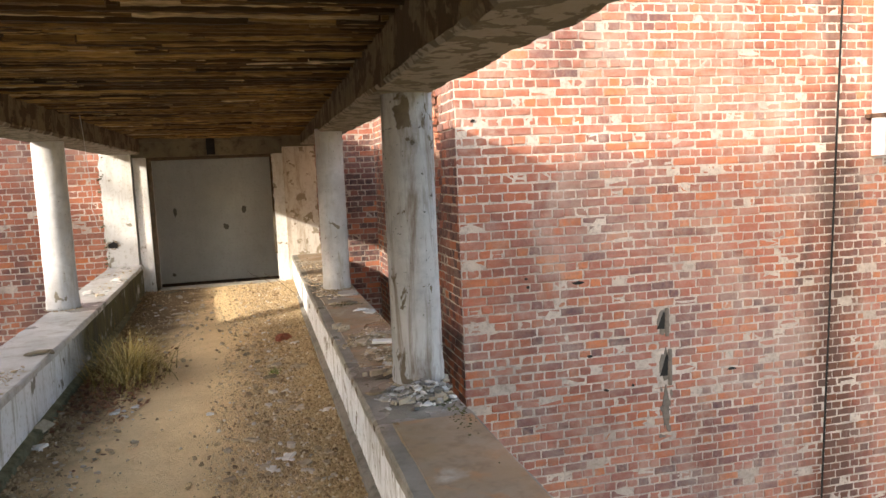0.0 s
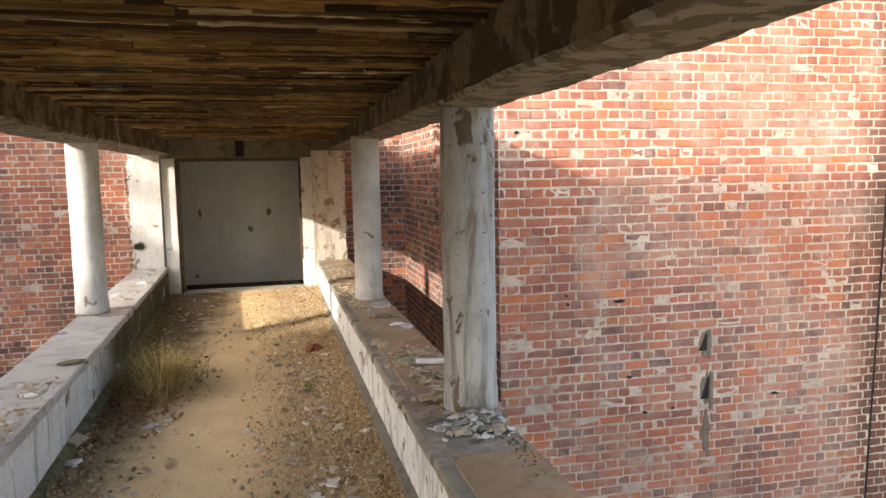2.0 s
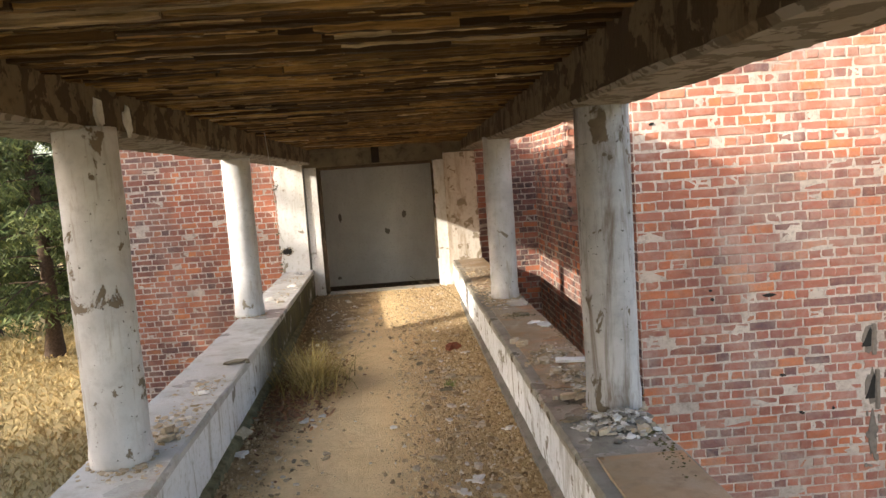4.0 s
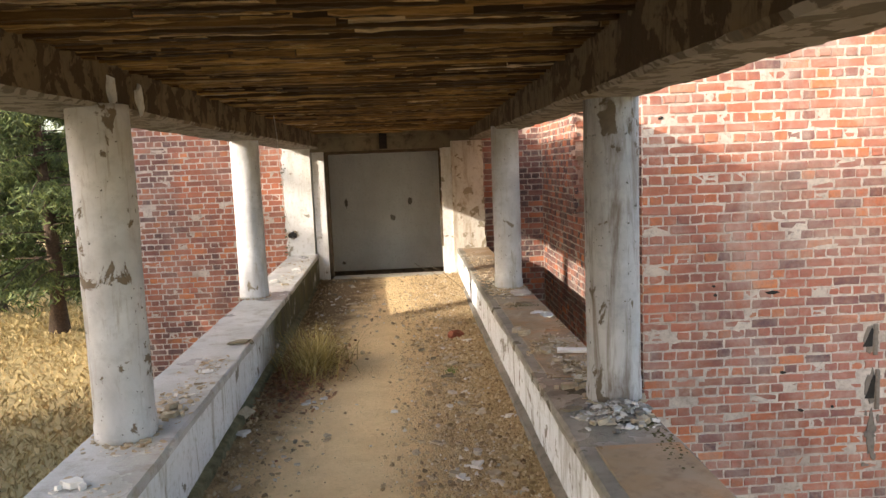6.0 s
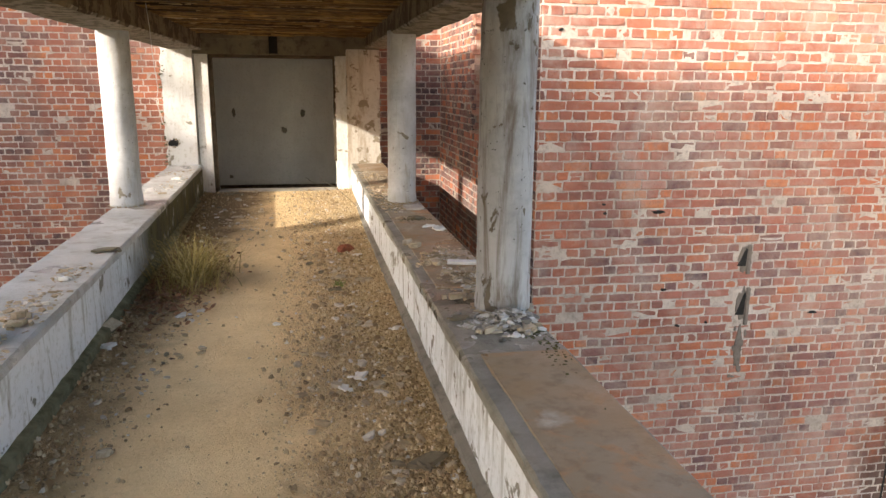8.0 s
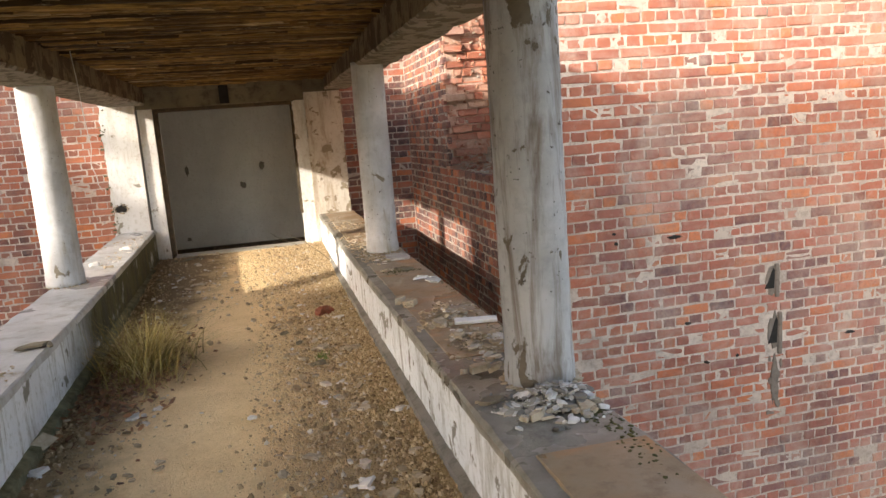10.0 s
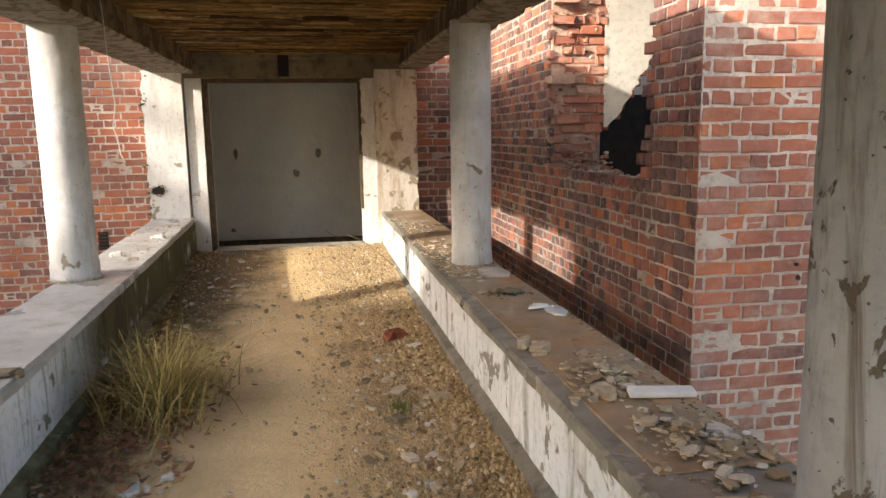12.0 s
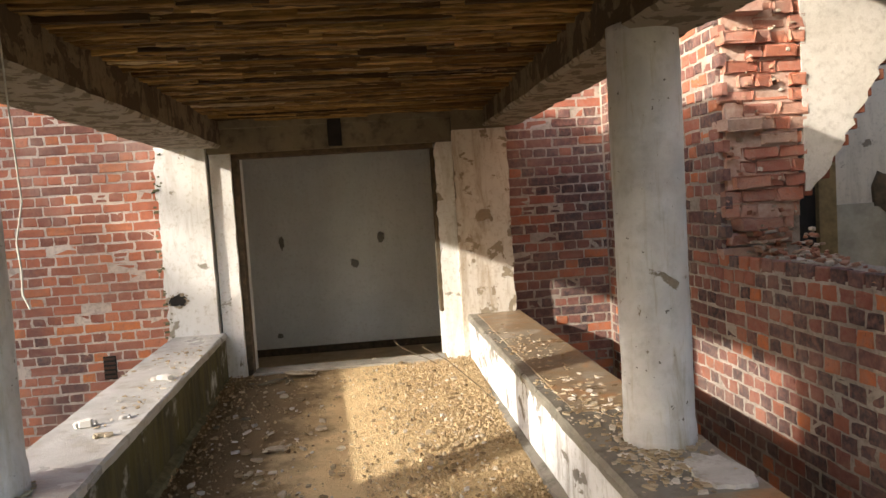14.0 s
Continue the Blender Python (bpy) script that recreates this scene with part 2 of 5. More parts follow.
def coping_paint(name, tan, grey, rust):
    """Damp screed: tan and grey clouds, rusty blots, pale lime bloom, green algae along the outer edge."""
    m, nt, b = shader(name, 0.8)
    p = place(nt)
    c = mix(nt, ramp(nt, grain(nt, p, 2.3, 6, 0.6, 0.8), [(0.36, 0.0), (0.60, 1.0)]), tan, grey)
    c = mix(nt, calc(nt, "MULTIPLY", ramp(nt, grain(nt, p, 3.1, 6, 0.62, 1.2), [(0.53, 0.0), (0.66, 1.0)]), 0.8), c, rust)
    c = mix(nt, calc(nt, "MULTIPLY", ramp(nt, grain(nt, p, 1.9, 5, 0.55, 0.5), [(0.60, 0.0), (0.70, 1.0)]), 0.65), c, (0.54, 0.51, 0.46))
    c = mix(nt, calc(nt, "MULTIPLY", ramp(nt, grain(nt, p, 11, 7, 0.7), [(0.50, 0.0), (0.68, 1.0)]), 0.6), c, tuple(v * 0.5 for v in tan))
    out = calc(nt, "ADD", axis(nt, 0), calc(nt, "MULTIPLY", calc(nt, "SUBTRACT", grain(nt, p, 5.0, 6, 0.7), 0.5), 0.5))
    c = mix(nt, calc(nt, "MULTIPLY", ramp(nt, out, [(1.36, 0.0), (1.46, 1.0)]), 0.8), c, (0.085, 0.085, 0.035))
    colour(nt, b, c)
    b.inputs["Specular IOR Level"].default_value = 0.5
    nt.links.new(ramp(nt, grain(nt, p, 1.3, 5, 0.6), [(0.38, 0.20), (0.62, 0.60)]), b.inputs["Roughness"])
    bump(nt, b, mix(nt, 0.5, grain(nt, p, 45, 8, 0.7), grain(nt, p, 6, 5, 0.6)), 0.008, 0.6)
    return m


MAT["coping"] = concrete("grey_coping_concrete", (0.20, 0.185, 0.155), (0.30, 0.28, 0.245), (0.13, 0.12, 0.095), 3.0, True)
MAT["lime_bloom"] = concrete("limed_cement", (0.50, 0.49, 0.47), (0.64, 0.63, 0.61), (0.34, 0.31, 0.26), 5.0)
MAT["coping_west"] = concrete("pale_coping_concrete", (0.40, 0.39, 0.37), (0.55, 0.54, 0.53), (0.28, 0.24, 0.18), 2.0, True)
MAT["coping_edge"] = concrete("coping_edge_concrete", (0.20, 0.185, 0.16), (0.27, 0.25, 0.22), (0.11, 0.10, 0.085), 3.0)
MAT["grey_plaster"] = concrete("old_grey_plaster", (0.56, 0.54, 0.50), (0.66, 0.64, 0.60), (0.42, 0.39, 0.35), 5.0)
MAT["screed"] = coping_paint("damp_screed", (0.27, 0.18, 0.095), (0.28, 0.225, 0.16), (0.40, 0.195, 0.075))
MAT["cement"] = concrete("cement_render", (0.36, 0.34, 0.30), (0.46, 0.43, 0.38), (0.24, 0.22, 0.19), 4.0)
MAT["grey_cement"] = concrete("grey_cement", (0.20, 0.165, 0.14), (0.27, 0.225, 0.19), (0.12, 0.10, 0.09), 9.0)
MAT["dirt"] = plain("sandy_dirt", (0.56, 0.44, 0.29), (0.40, 0.30, 0.185), 5.0, 0.95, 0.0, 0.012)
def dirt_paint():
    m, nt, b = shader("walkway_dirt", 0.95)
    p = place(nt)
    c = mix(nt, ramp(nt, grain(nt, p, 3.0, 6, 0.65), [(0.38, 0.0), (0.66, 1.0)]), (0.82, 0.62, 0.36), (0.72, 0.53, 0.295))
    c = mix(nt, ramp(nt, grain(nt, p, 45, 6, 0.75), [(0.52, 0.0), (0.76, 0.55)]), c, (0.42, 0.295, 0.165))
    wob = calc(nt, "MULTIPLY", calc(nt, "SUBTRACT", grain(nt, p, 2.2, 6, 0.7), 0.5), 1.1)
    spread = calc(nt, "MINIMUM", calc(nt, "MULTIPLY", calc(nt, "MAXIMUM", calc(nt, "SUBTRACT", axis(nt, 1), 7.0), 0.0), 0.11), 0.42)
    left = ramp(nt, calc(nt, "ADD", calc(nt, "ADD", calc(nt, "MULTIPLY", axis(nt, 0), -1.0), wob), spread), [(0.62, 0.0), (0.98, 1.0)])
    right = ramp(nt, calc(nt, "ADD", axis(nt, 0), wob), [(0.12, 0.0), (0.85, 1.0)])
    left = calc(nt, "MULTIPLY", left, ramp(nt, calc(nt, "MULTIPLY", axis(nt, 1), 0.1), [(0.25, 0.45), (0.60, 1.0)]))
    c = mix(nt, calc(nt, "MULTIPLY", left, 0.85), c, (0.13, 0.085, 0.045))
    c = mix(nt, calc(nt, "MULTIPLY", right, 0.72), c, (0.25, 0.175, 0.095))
    colour(nt, b, c)
    bump(nt, b, mix(nt, 0.5, grain(nt, p, 22, 6, 0.7), grain(nt, p, 85, 6, 0.75)), 0.022, 1.0)
    return m


MAT["walk_dirt"] = dirt_paint()
MAT["pebble"] = scattered("gravel", [(0.0, (0.26, 0.18, 0.10)), (0.3, (0.44, 0.32, 0.185)), (0.75, (0.58, 0.44, 0.265)), (0.95, (0.68, 0.55, 0.36)), (1.0, (0.78, 0.72, 0.62))])
MAT["chip"] = scattered("plaster_chips", [(0.0, (0.30, 0.22, 0.13)), (0.4, (0.46, 0.36, 0.235)), (0.75, (0.58, 0.49, 0.37)), (1.0, (0.76, 0.73, 0.69))])
MAT["flake_chip"] = scattered("slaty_plaster_chips", [(0.0, (0.10, 0.10, 0.10)), (0.3, (0.30, 0.28, 0.25)), (0.55, (0.46, 0.42, 0.36)), (0.8, (0.62, 0.60, 0.58)), (1.0, (0.80, 0.80, 0.80))], 0.8)
MAT["rubble"] = scattered("brick_rubble", [(0.0, (0.34, 0.12, 0.075)), (0.4, (0.44, 0.24, 0.17)), (0.7, (0.42, 0.35, 0.28)), (1.0, (0.62, 0.55, 0.48))])
MAT["fragment"] = plain("plaster_fragment", (0.50, 0.43, 0.33), (0.30, 0.235, 0.16), 22.0, 0.9)
MAT["white_fragment"] = plain("white_plaster_fragment", (0.76, 0.75, 0.74), (0.60, 0.57, 0.53), 9.0, 0.85)
MAT["red_fragment"] = plain("broken_red_brick", (0.27, 0.085, 0.05), (0.16, 0.075, 0.05), 22.0, 0.95)
MAT["torn_brick"] = brick_paint("torn_brick", [(0.0, (0.30, 0.12, 0.09)), (0.5, (0.45, 0.16, 0.10)), (0.8, (0.52, 0.20, 0.12)), (1.0, (0.50, 0.38, 0.31))], False, 0.2)
MAT["torn_core"] = plain("pink_mortar_core", (0.58, 0.44, 0.37), (0.40, 0.23, 0.17), 14.0, 0.95, 0.0, 0.012)
def lath_paint():
    m, nt, b = shader("old_lath", 0.65)
    p = place(nt)
    c = ramp(nt, nt.nodes.new("ShaderNodeNewGeometry").outputs["Random Per Island"], [(0.0, (0.035, 0.019, 0.007)), (0.3, (0.15, 0.080, 0.026)), (0.65, (0.36, 0.20, 0.063)), (0.95, (0.54, 0.33, 0.115)), (1.0, (0.80, 0.63, 0.40))])
    c = mix(nt, ramp(nt, grain(nt, place(nt, (3, 60, 60)), 1.0, 6, 0.7), [(0.42, 0.0), (0.70, 0.9)]), c, (0.03, 0.018, 0.008))
    c = mix(nt, ramp(nt, grain(nt, p, 1.1, 5, 0.6), [(0.45, 0.0), (0.7, 0.7)]), c, (0.06, 0.036, 0.016))
    c = mix(nt, ramp(nt, grain(nt, place(nt, (6, 40, 40)), 1.0, 5, 0.7), [(0.66, 0.0), (0.74, 0.6)]), c, (0.60, 0.52, 0.38))
    colour(nt, b, c)
    bump(nt, b, grain(nt, place(nt, (6, 70, 70)), 1.0, 6, 0.75), 0.008, 1.0)
    return m


MAT["lath"] = lath_paint()
MAT["glint_splinter"] = plain("pale_glint_splinters", (0.62, 0.46, 0.25), (0.36, 0.23, 0.10), 40.0, 0.6)
# Near-black stands for the shade in the gaps between laths.
MAT["lath_back"] = plain("lath_gap_shade", (0.022, 0.015, 0.009), (0.010, 0.007, 0.004), 6.0)
MAT["frame_wood"] = plain("rotten_door_wood", (0.13, 0.095, 0.06), (0.05, 0.038, 0.026), 14.0)
MAT["ochre_wood"] = plain("ochre_painted_wood", (0.30, 0.22, 0.11), (0.18, 0.13, 0.07), 12.0)
MAT["tree_bark"] = plain("conifer_bark", (0.085, 0.06, 0.045), (0.035, 0.025, 0.02), 20.0, 0.95, 0.0, 0.02)
MAT["needle"] = scattered("conifer_foliage", [(0.0, (0.02, 0.045, 0.014)), (0.5, (0.05, 0.10, 0.028)), (0.85, (0.10, 0.16, 0.045)), (1.0, (0.17, 0.21, 0.06))], 0.7, 8.0)
MAT["straw"] = scattered("dry_grass", [(0.0, (0.28, 0.20, 0.08)), (0.5, (0.44, 0.34, 0.16)), (1.0, (0.58, 0.48, 0.26))], 0.8, 8.0)
MAT["tuft"] = scattered("grass_tuft_blades", [(0.0, (0.14, 0.10, 0.025)), (0.3, (0.33, 0.25, 0.065)), (0.65, (0.54, 0.41, 0.13)), (1.0, (0.76, 0.61, 0.31))], 0.7, 8.0)
MAT["leaf_litter"] = scattered("dead_leaves", [(0.0, (0.12, 0.06, 0.035)), (0.6, (0.26, 0.11, 0.055)), (1.0, (0.38, 0.20, 0.09))], 0.85, 20.0)
MAT["field"] = plain("dry_field", (0.40, 0.31, 0.15), (0.29, 0.23, 0.11), 1.4, 0.95, 0.0, 0.03)
MAT["pipe"] = plain("white_painted_pipe", (0.72, 0.72, 0.74), (0.58, 0.58, 0.60), 10.0, 0.5)
MAT["iron"] = plain("rusty_iron", (0.055, 0.04, 0.034), (0.10, 0.05, 0.03), 25.0, 0.8)
MAT["wire"] = plain("grey_wire", (0.55, 0.55, 0.53), (0.38, 0.37, 0.35), 20.0, 0.6)
# Near-black that paints the shade inside holes, niches and the far doorway.
MAT["void_black"] = plain("dark_void_paint", (0.03, 0.027, 0.025), (0.018, 0.016, 0.015), 8.0)
MAT["tile_dado"] = plain("grubby_dado", (0.44, 0.42, 0.36), (0.30, 0.28, 0.23), 5.0)
MAT["mossy"] = plain("mossy_concrete", (0.20, 0.19, 0.12), (0.07, 0.07, 0.035), 12.0)

# ---- building helpers ----
def mesh_from(name, verts, faces, material=None, smooth=False):
    me = bpy.data.meshes.new(name)
    me.from_pydata(verts, [], faces)
    me.update()
    if material:
        me.materials.append(material)
    if smooth:
        me.polygons.foreach_set("use_smooth", [True] * len(me.polygons))
    return me


def part(name, bm, material, parent=None, label="", smooth=False):
    """Links a bmesh as one mesh object, under a thing or a part."""
    bmesh.ops.recalc_face_normals(bm, faces=bm.faces)
    me = bpy.data.meshes.new(name)
    bm.to_mesh(me)
    bm.free()
    me.materials.append(material)
    if smooth:
        me.polygons.foreach_set("use_smooth", [True] * len(me.polygons))
    ob = new(name, me)
    if parent:
        ob.parent = parent
    if label:
        tagged(ob, label)
    return ob


def empty(name, loc=(0, 0, 0)):
    ob = new(name)
    ob.empty_display_size = 0.1
    ob.location = loc
    return ob


def box(bm, x0, x1, y0, y1, z0, z1, bevel=0.0):
    r = bmesh.ops.create_cube(bm, size=1.0)
    for v in r["verts"]:
        v.co = Vector(((x0 + x1) / 2 + v.co.x * (x1 - x0), (y0 + y1) / 2 + v.co.y * (y1 - y0), (z0 + z1) / 2 + v.co.z * (z1 - z0)))
    if bevel:
        edges = list({e for v in r["verts"] for e in v.link_edges})
        bmesh.ops.bevel(bm, geom=edges, offset=bevel, segments=2, affect="EDGES", profile=0.6)


def boxed(name, dims, material, parent=None, bevel=0.0, label=""):
    bm = bmesh.new()
    box(bm, *dims, bevel)
    return part(name, bm, material, parent, label)


def run_along(bm, ys, profile, wobble=0.0, seed=0.0):
    """A bar along y. profile(y) gives its (x, z) corners; wobble roughens them."""
    rings = []
    for y in ys:
        ring = []
        for k, (x, z) in enumerate(profile(y)):
            dx = noise.noise((y * 2.3, k * 7.1 + seed, 1.3)) * wobble + noise.noise((y * 11.0, k * 5.3 + seed, 4.1)) * wobble * 0.6
            dz = noise.noise((y * 2.3, k * 3.7 + seed, 9.3)) * wobble + noise.noise((y * 11.0, k * 5.3 + seed, 7.7)) * wobble * 0.6
            ring.append(bm.verts.new((x + dx, y, z + dz)))
        rings.append(ring)
    n = len(rings[0])
    for a, b in zip(rings, rings[1:]):
        for k in range(n):
            bm.faces.new((a[k], a[(k + 1) % n], b[(k + 1) % n], b[k]))
    bm.faces.new(rings[0])
    bm.faces.new(rings[-1][::-1])


def steps(a, b, d):
    n = max(1, round((b - a) / d))
    return [a + (b - a) * k / n for k in range(n + 1)]


ball = bmesh.new()
bmesh.ops.create_icosphere(ball, subdivisions=1, radius=1.0)
BALL_V = [v.co.copy() for v in ball.verts]
BALL_F = [tuple(v.index for v in f.verts) for f in ball.faces]
ball.free()


def stone(bm, loc, size, seed, flat=0.5):
    """A broken lump: a ball of few facets, squashed and knocked out of shape."""
    rnd = random.Random(seed)
    rot = Euler((rnd.uniform(-0.25, 0.25), rnd.uniform(-0.25, 0.25), rnd.uniform(0, 6.28))).to_matrix()
    sx, sy, sz = size * rnd.uniform(0.7, 1.2), size * rnd.uniform(0.5, 0.9), size * flat * rnd.uniform(0.7, 1.2)
    vs = []
    for c in BALL_V:
        k = rnd.uniform(0.72, 1.18)
        vs.append(bm.verts.new(rot @ Vector((c.x * sx * k, c.y * sy * k, max(-0.6, min(0.62, c.z)) * sz * k)) + Vector(loc)))
    for f in BALL_F:
        bm.faces.new([vs[i] for i in f])


def shard(bm, loc, length, width, thick, seed, tilt=(0, 0), turn=0.0, points=0):
    """A flat flake of plaster with a broken outline."""
    rnd = random.Random(seed)
    n = points or rnd.choice((4, 5, 5, 6, 7))
    rot = Euler((tilt[0], tilt[1], turn)).to_matrix()
    top, low = [], []
    for k in range(n):
        a = 6.2832 * (k + rnd.uniform(-0.28, 0.28)) / n
        q = rnd.uniform(0.68, 1.2)
        x, y = math.cos(a) * length / 2 * q, math.sin(a) * width / 2 * q
        top.append(bm.verts.new(rot @ Vector((x * 0.93, y * 0.93, thick / 2 + rnd.uniform(-1, 1) * thick * 0.12)) + Vector(loc)))
        low.append(bm.verts.new(rot @ Vector((x, y, -thick / 2)) + Vector(loc)))
    bm.faces.new(top)
    bm.faces.new(low[::-1])
    for k in range(n):
        bm.faces.new((top[k], low[k], low[(k + 1) % n], top[(k + 1) % n]))


# ---- plan ----
FAR, NEAR = 11.93, -2.0            # front of the end wall; facade of the unseen building added behind
SOFFIT, CEIL = 2.10, 2.34
FIELD = -2.4
def r_in(y): return 0.975 - 0.0125 * (y - 4)
def r_out(y): return 1.475 - 0.0125 * (y - 3.5)
def l_in(y): return -0.98 - 0.038 * (y - 4)
def l_out(y): return -1.45 - 0.036 * (y - 4)
def top_z(y): return 0.44 + 0.008 * max(0.0, y - 8)
def floor_z(x, y): return 0.065 * max(0.0, min(1.0, (y - 8.3) / 3.4)) ** 1.3

# ground: the field, and a lower yard on the east side
YARD = -3.7
bm = bmesh.new()
cols = []
for x, z in ((-2500, FIELD), (-60, FIELD), (-20, FIELD), (-8, FIELD), (-1.3, FIELD), (0.2, YARD), (6, YARD), (30, YARD), (2500, YARD)):
    cols.append([bm.verts.new((x, y, z + (0.05 * noise.noise((x * 0.4, y * 0.4, 0)) if abs(y) < 60 else 0))) for y in (-2500, -60, -20, -8, -2, 4, 8, 12, 16, 20, 26, 34, 45, 60, 2500)])
for a, b in zip(cols, cols[1:]):
    for k in range(len(a) - 1):
        bm.faces.new((a[k], b[k], b[k + 1], a[k + 1]))
tagged(part("ground", bm, MAT["field"]), "dry straw-coloured field round the buildings", "ground", kind="structure")

# floor of the walkway: a sheet of trodden dirt on a slab
floor = tagged(empty("floor"), "walkway floor covered in sandy dirt and grit", "floor", kind="structure")
bm = bmesh.new()
nx, ny = 96, 460
grid = []
for j in range(ny + 1):
    y = NEAR + (FAR + 0.25 - NEAR) * j / ny
    row = []
    for i in range(nx + 1):
        f = i / nx
        x = l_in(y) - 0.03 + (r_in(y) - l_in(y) + 0.06) * f
        edge = max(0.0, abs(f - 0.47) - 0.26) * 2.2
        z = -0.012 + noise.noise((x * 1.8, y * 1.8, 0)) * 0.012 + noise.noise((x * 9, y * 9, 3)) * (0.004 + 0.012 * edge) + noise.noise((x * 24, y * 24, 5)) * (0.003 + 0.008 * edge) + edge * edge * 0.05
        rough = max(0.0, f - 0.55) * 2.2 + max(0.0, 0.18 - f) * 3.0
        z += noise.noise((x * 31, y * 31, 11)) * 0.010 * rough + abs(noise.noise((x * 14, y * 14, 15))) * 0.022 * rough
        if y > 10.9 and x < 0.2:
            z = z * 0.4 - 0.006
        z += floor_z(x, y)
        row.append(bm.verts.new((x, y, z)))
    grid.append(row)
for a, b in zip(grid, grid[1:]):
    for i in range(nx):
        bm.faces.new((a[i], a[i + 1], b[i + 1], b[i]))
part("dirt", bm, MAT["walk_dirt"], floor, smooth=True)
boxed("slab", (-1.4, 1.36, NEAR, FAR + 0.3, -0.35, -0.06), MAT["cement"], floor)

# parapets
for side, name in ((1, "parapet_east"), (-1, "parapet_west")):
    fin, fout = (r_in, r_out) if side > 0 else (l_in, l_out)
    par = tagged(empty(name), "low whitewashed parapet wall with a weathered concrete coping", "parapet", kind="structure")
    ys = steps(NEAR, FAR, 0.05)
    bm = bmesh.new()
    run_along(bm, ys, lambda y: [(fin(y) + side * 0.012, -0.3), (fout(y) - side * 0.03, -0.3), (fout(y) - side * 0.03, top_z(y) - 0.045), (fin(y) + side * 0.012, top_z(y) - 0.045)], 0.006, side * 3.0)
    part("wall", bm, MAT["parapet"] if side > 0 else MAT["parapet_moss"], par)
    bm = bmesh.new()
    run_along(bm, ys, lambda y: [(fin(y), top_z(y) - 0.05), (fout(y), top_z(y) - 0.05), (fout(y), top_z(y) - 0.006), (fout(y) - side * 0.01, top_z(y)), (fin(y) + side * 0.012, top_z(y)), (fin(y), top_z(y) - 0.012)], 0.007, side * 5.0 + 20)
    part("coping", bm, MAT["coping"] if side > 0 else MAT["coping_west"], par, "stained damp concrete coping")
    bm = bmesh.new()
    run_along(bm, ys, lambda y: [(fin(y) - side * 0.045, -0.06), (fin(y) + side * 0.03, -0.06), (fin(y) + side * 0.03, 0.075), (fin(y) - side * 0.03, 0.045)], 0.008, side * 9.0 + 40)
    part("plinth", bm, MAT["coping_edge"] if side > 0 else MAT["mossy"], par, "rough cement plinth")

for y0, y1 in ((NEAR, 3.86), (4.95, 7.72), (8.75, FAR - 0.1)):
    bm = bmesh.new()
    run_along(bm, steps(y0, y1, 0.06), lambda y: [(r_in(y) + 0.078, top_z(y) - 0.01), (r_out(y) - 0.012, top_z(y) - 0.01), (r_out(y) - 0.014, top_z(y) + 0.005), (r_in(y) + 0.086, top_z(y) + 0.005)], 0.002, 77.0 + y0)
    part("screed_panel", bm, MAT["screed"], bpy.data.objects["parapet_east"], "smooth brown damp screed panel")
for y0, y1, f0, f1, sd in ((7.72, 8.08, 0.52, 0.97, 9), (6.66, 6.88, 0.74, 0.97, 14)):
    bm = bmesh.new()
    vs = []
    rim = random.Random(sd)
    for k in range(22):
        a = 6.28319 * k / 22
        q = 0.78 + 0.30 * rim.random()
        yy = (y0 + y1) / 2 + math.sin(a) * (y1 - y0) / 2 * q
        vs.append(((r_in(yy) + (r_out(yy) - r_in(yy)) * ((f0 + f1) / 2 + math.cos(a) * (f1 - f0) / 2 * min(1.0, q))), yy))
    low = [bm.verts.new((x, y, 0.43)) for x, y in vs]
    top = [bm.verts.new((x, y, 0.4535)) for x, y in vs]
    bm.faces.new(top), bm.faces.new(low[::-1])
    for k in range(22):
        bm.faces.new((low[k], low[(k + 1) % 22], top[(k + 1) % 22], top[k]))
    part("lime_patch", bm, MAT["lime_bloom"], bpy.data.objects["parapet_east"], "pale patch of lime on the coping")

# columns
def column(loc, label, rad, height, twist=0.0, coat="column"):
    th = tagged(empty("column", loc), label, "column", "walkway columns")
    bm = bmesh.new()
    segs, hgt = 48, height - loc[2] + 0.02
    rings = []
    for z in steps(0.0, hgt, 0.035):
        ring = []
        for k in range(segs):
            a = 6.28319 * k / segs
            p = Vector((math.cos(a), math.sin(a), z))
            r = rad + noise.noise((p.x * 2 + twist, p.y * 2, z * 2)) * 0.004 + noise.noise((p.x * 7 + twist, p.y * 7, z * 7)) * 0.0025
            if z < 0.10 + 0.03 * noise.noise((p.x * 3 + twist, p.y * 3, 0)):
                r += 0.006
            ring.append(bm.verts.new((p.x * r, p.y * r, z)))
        rings.append(ring)
    for a, b in zip(rings, rings[1:]):
        for k in range(segs):
            bm.faces.new((a[k], a[(k + 1) % segs], b[(k + 1) % segs], b[k]))
    bm.faces.new(rings[0])
    bm.faces.new(rings[-1][::-1])
    part("shaft", bm, MAT[coat], th, smooth=True)
    bm = bmesh.new()
    for k in range(26):
        a = 6.28319 * k / 26 + random.uniform(-0.1, 0.1)
        stone(bm, (math.cos(a) * (rad + 0.015), math.sin(a) * (rad + 0.015), 0.004), random.uniform(0.012, 0.03), 300 + k, 0.5)
    part("mortar_collar", bm, MAT["fragment"], th, "crumbled mortar round the foot")
    return th

column((1.335, 4.54, top_z(4)), "round concrete column with flaking white limewash", 0.145, 2.08, 0.0, "column_grimy_shaded")
column((1.232, 8.29, top_z(8.3)), "round concrete column with pale limewash and a scarred foot", 0.144, 2.13, 5.0)
column((-1.265, 4.34, top_z(4)), "round concrete column with a peeled brown strip", 0.146, SOFFIT, 0.0, "column_peeled")
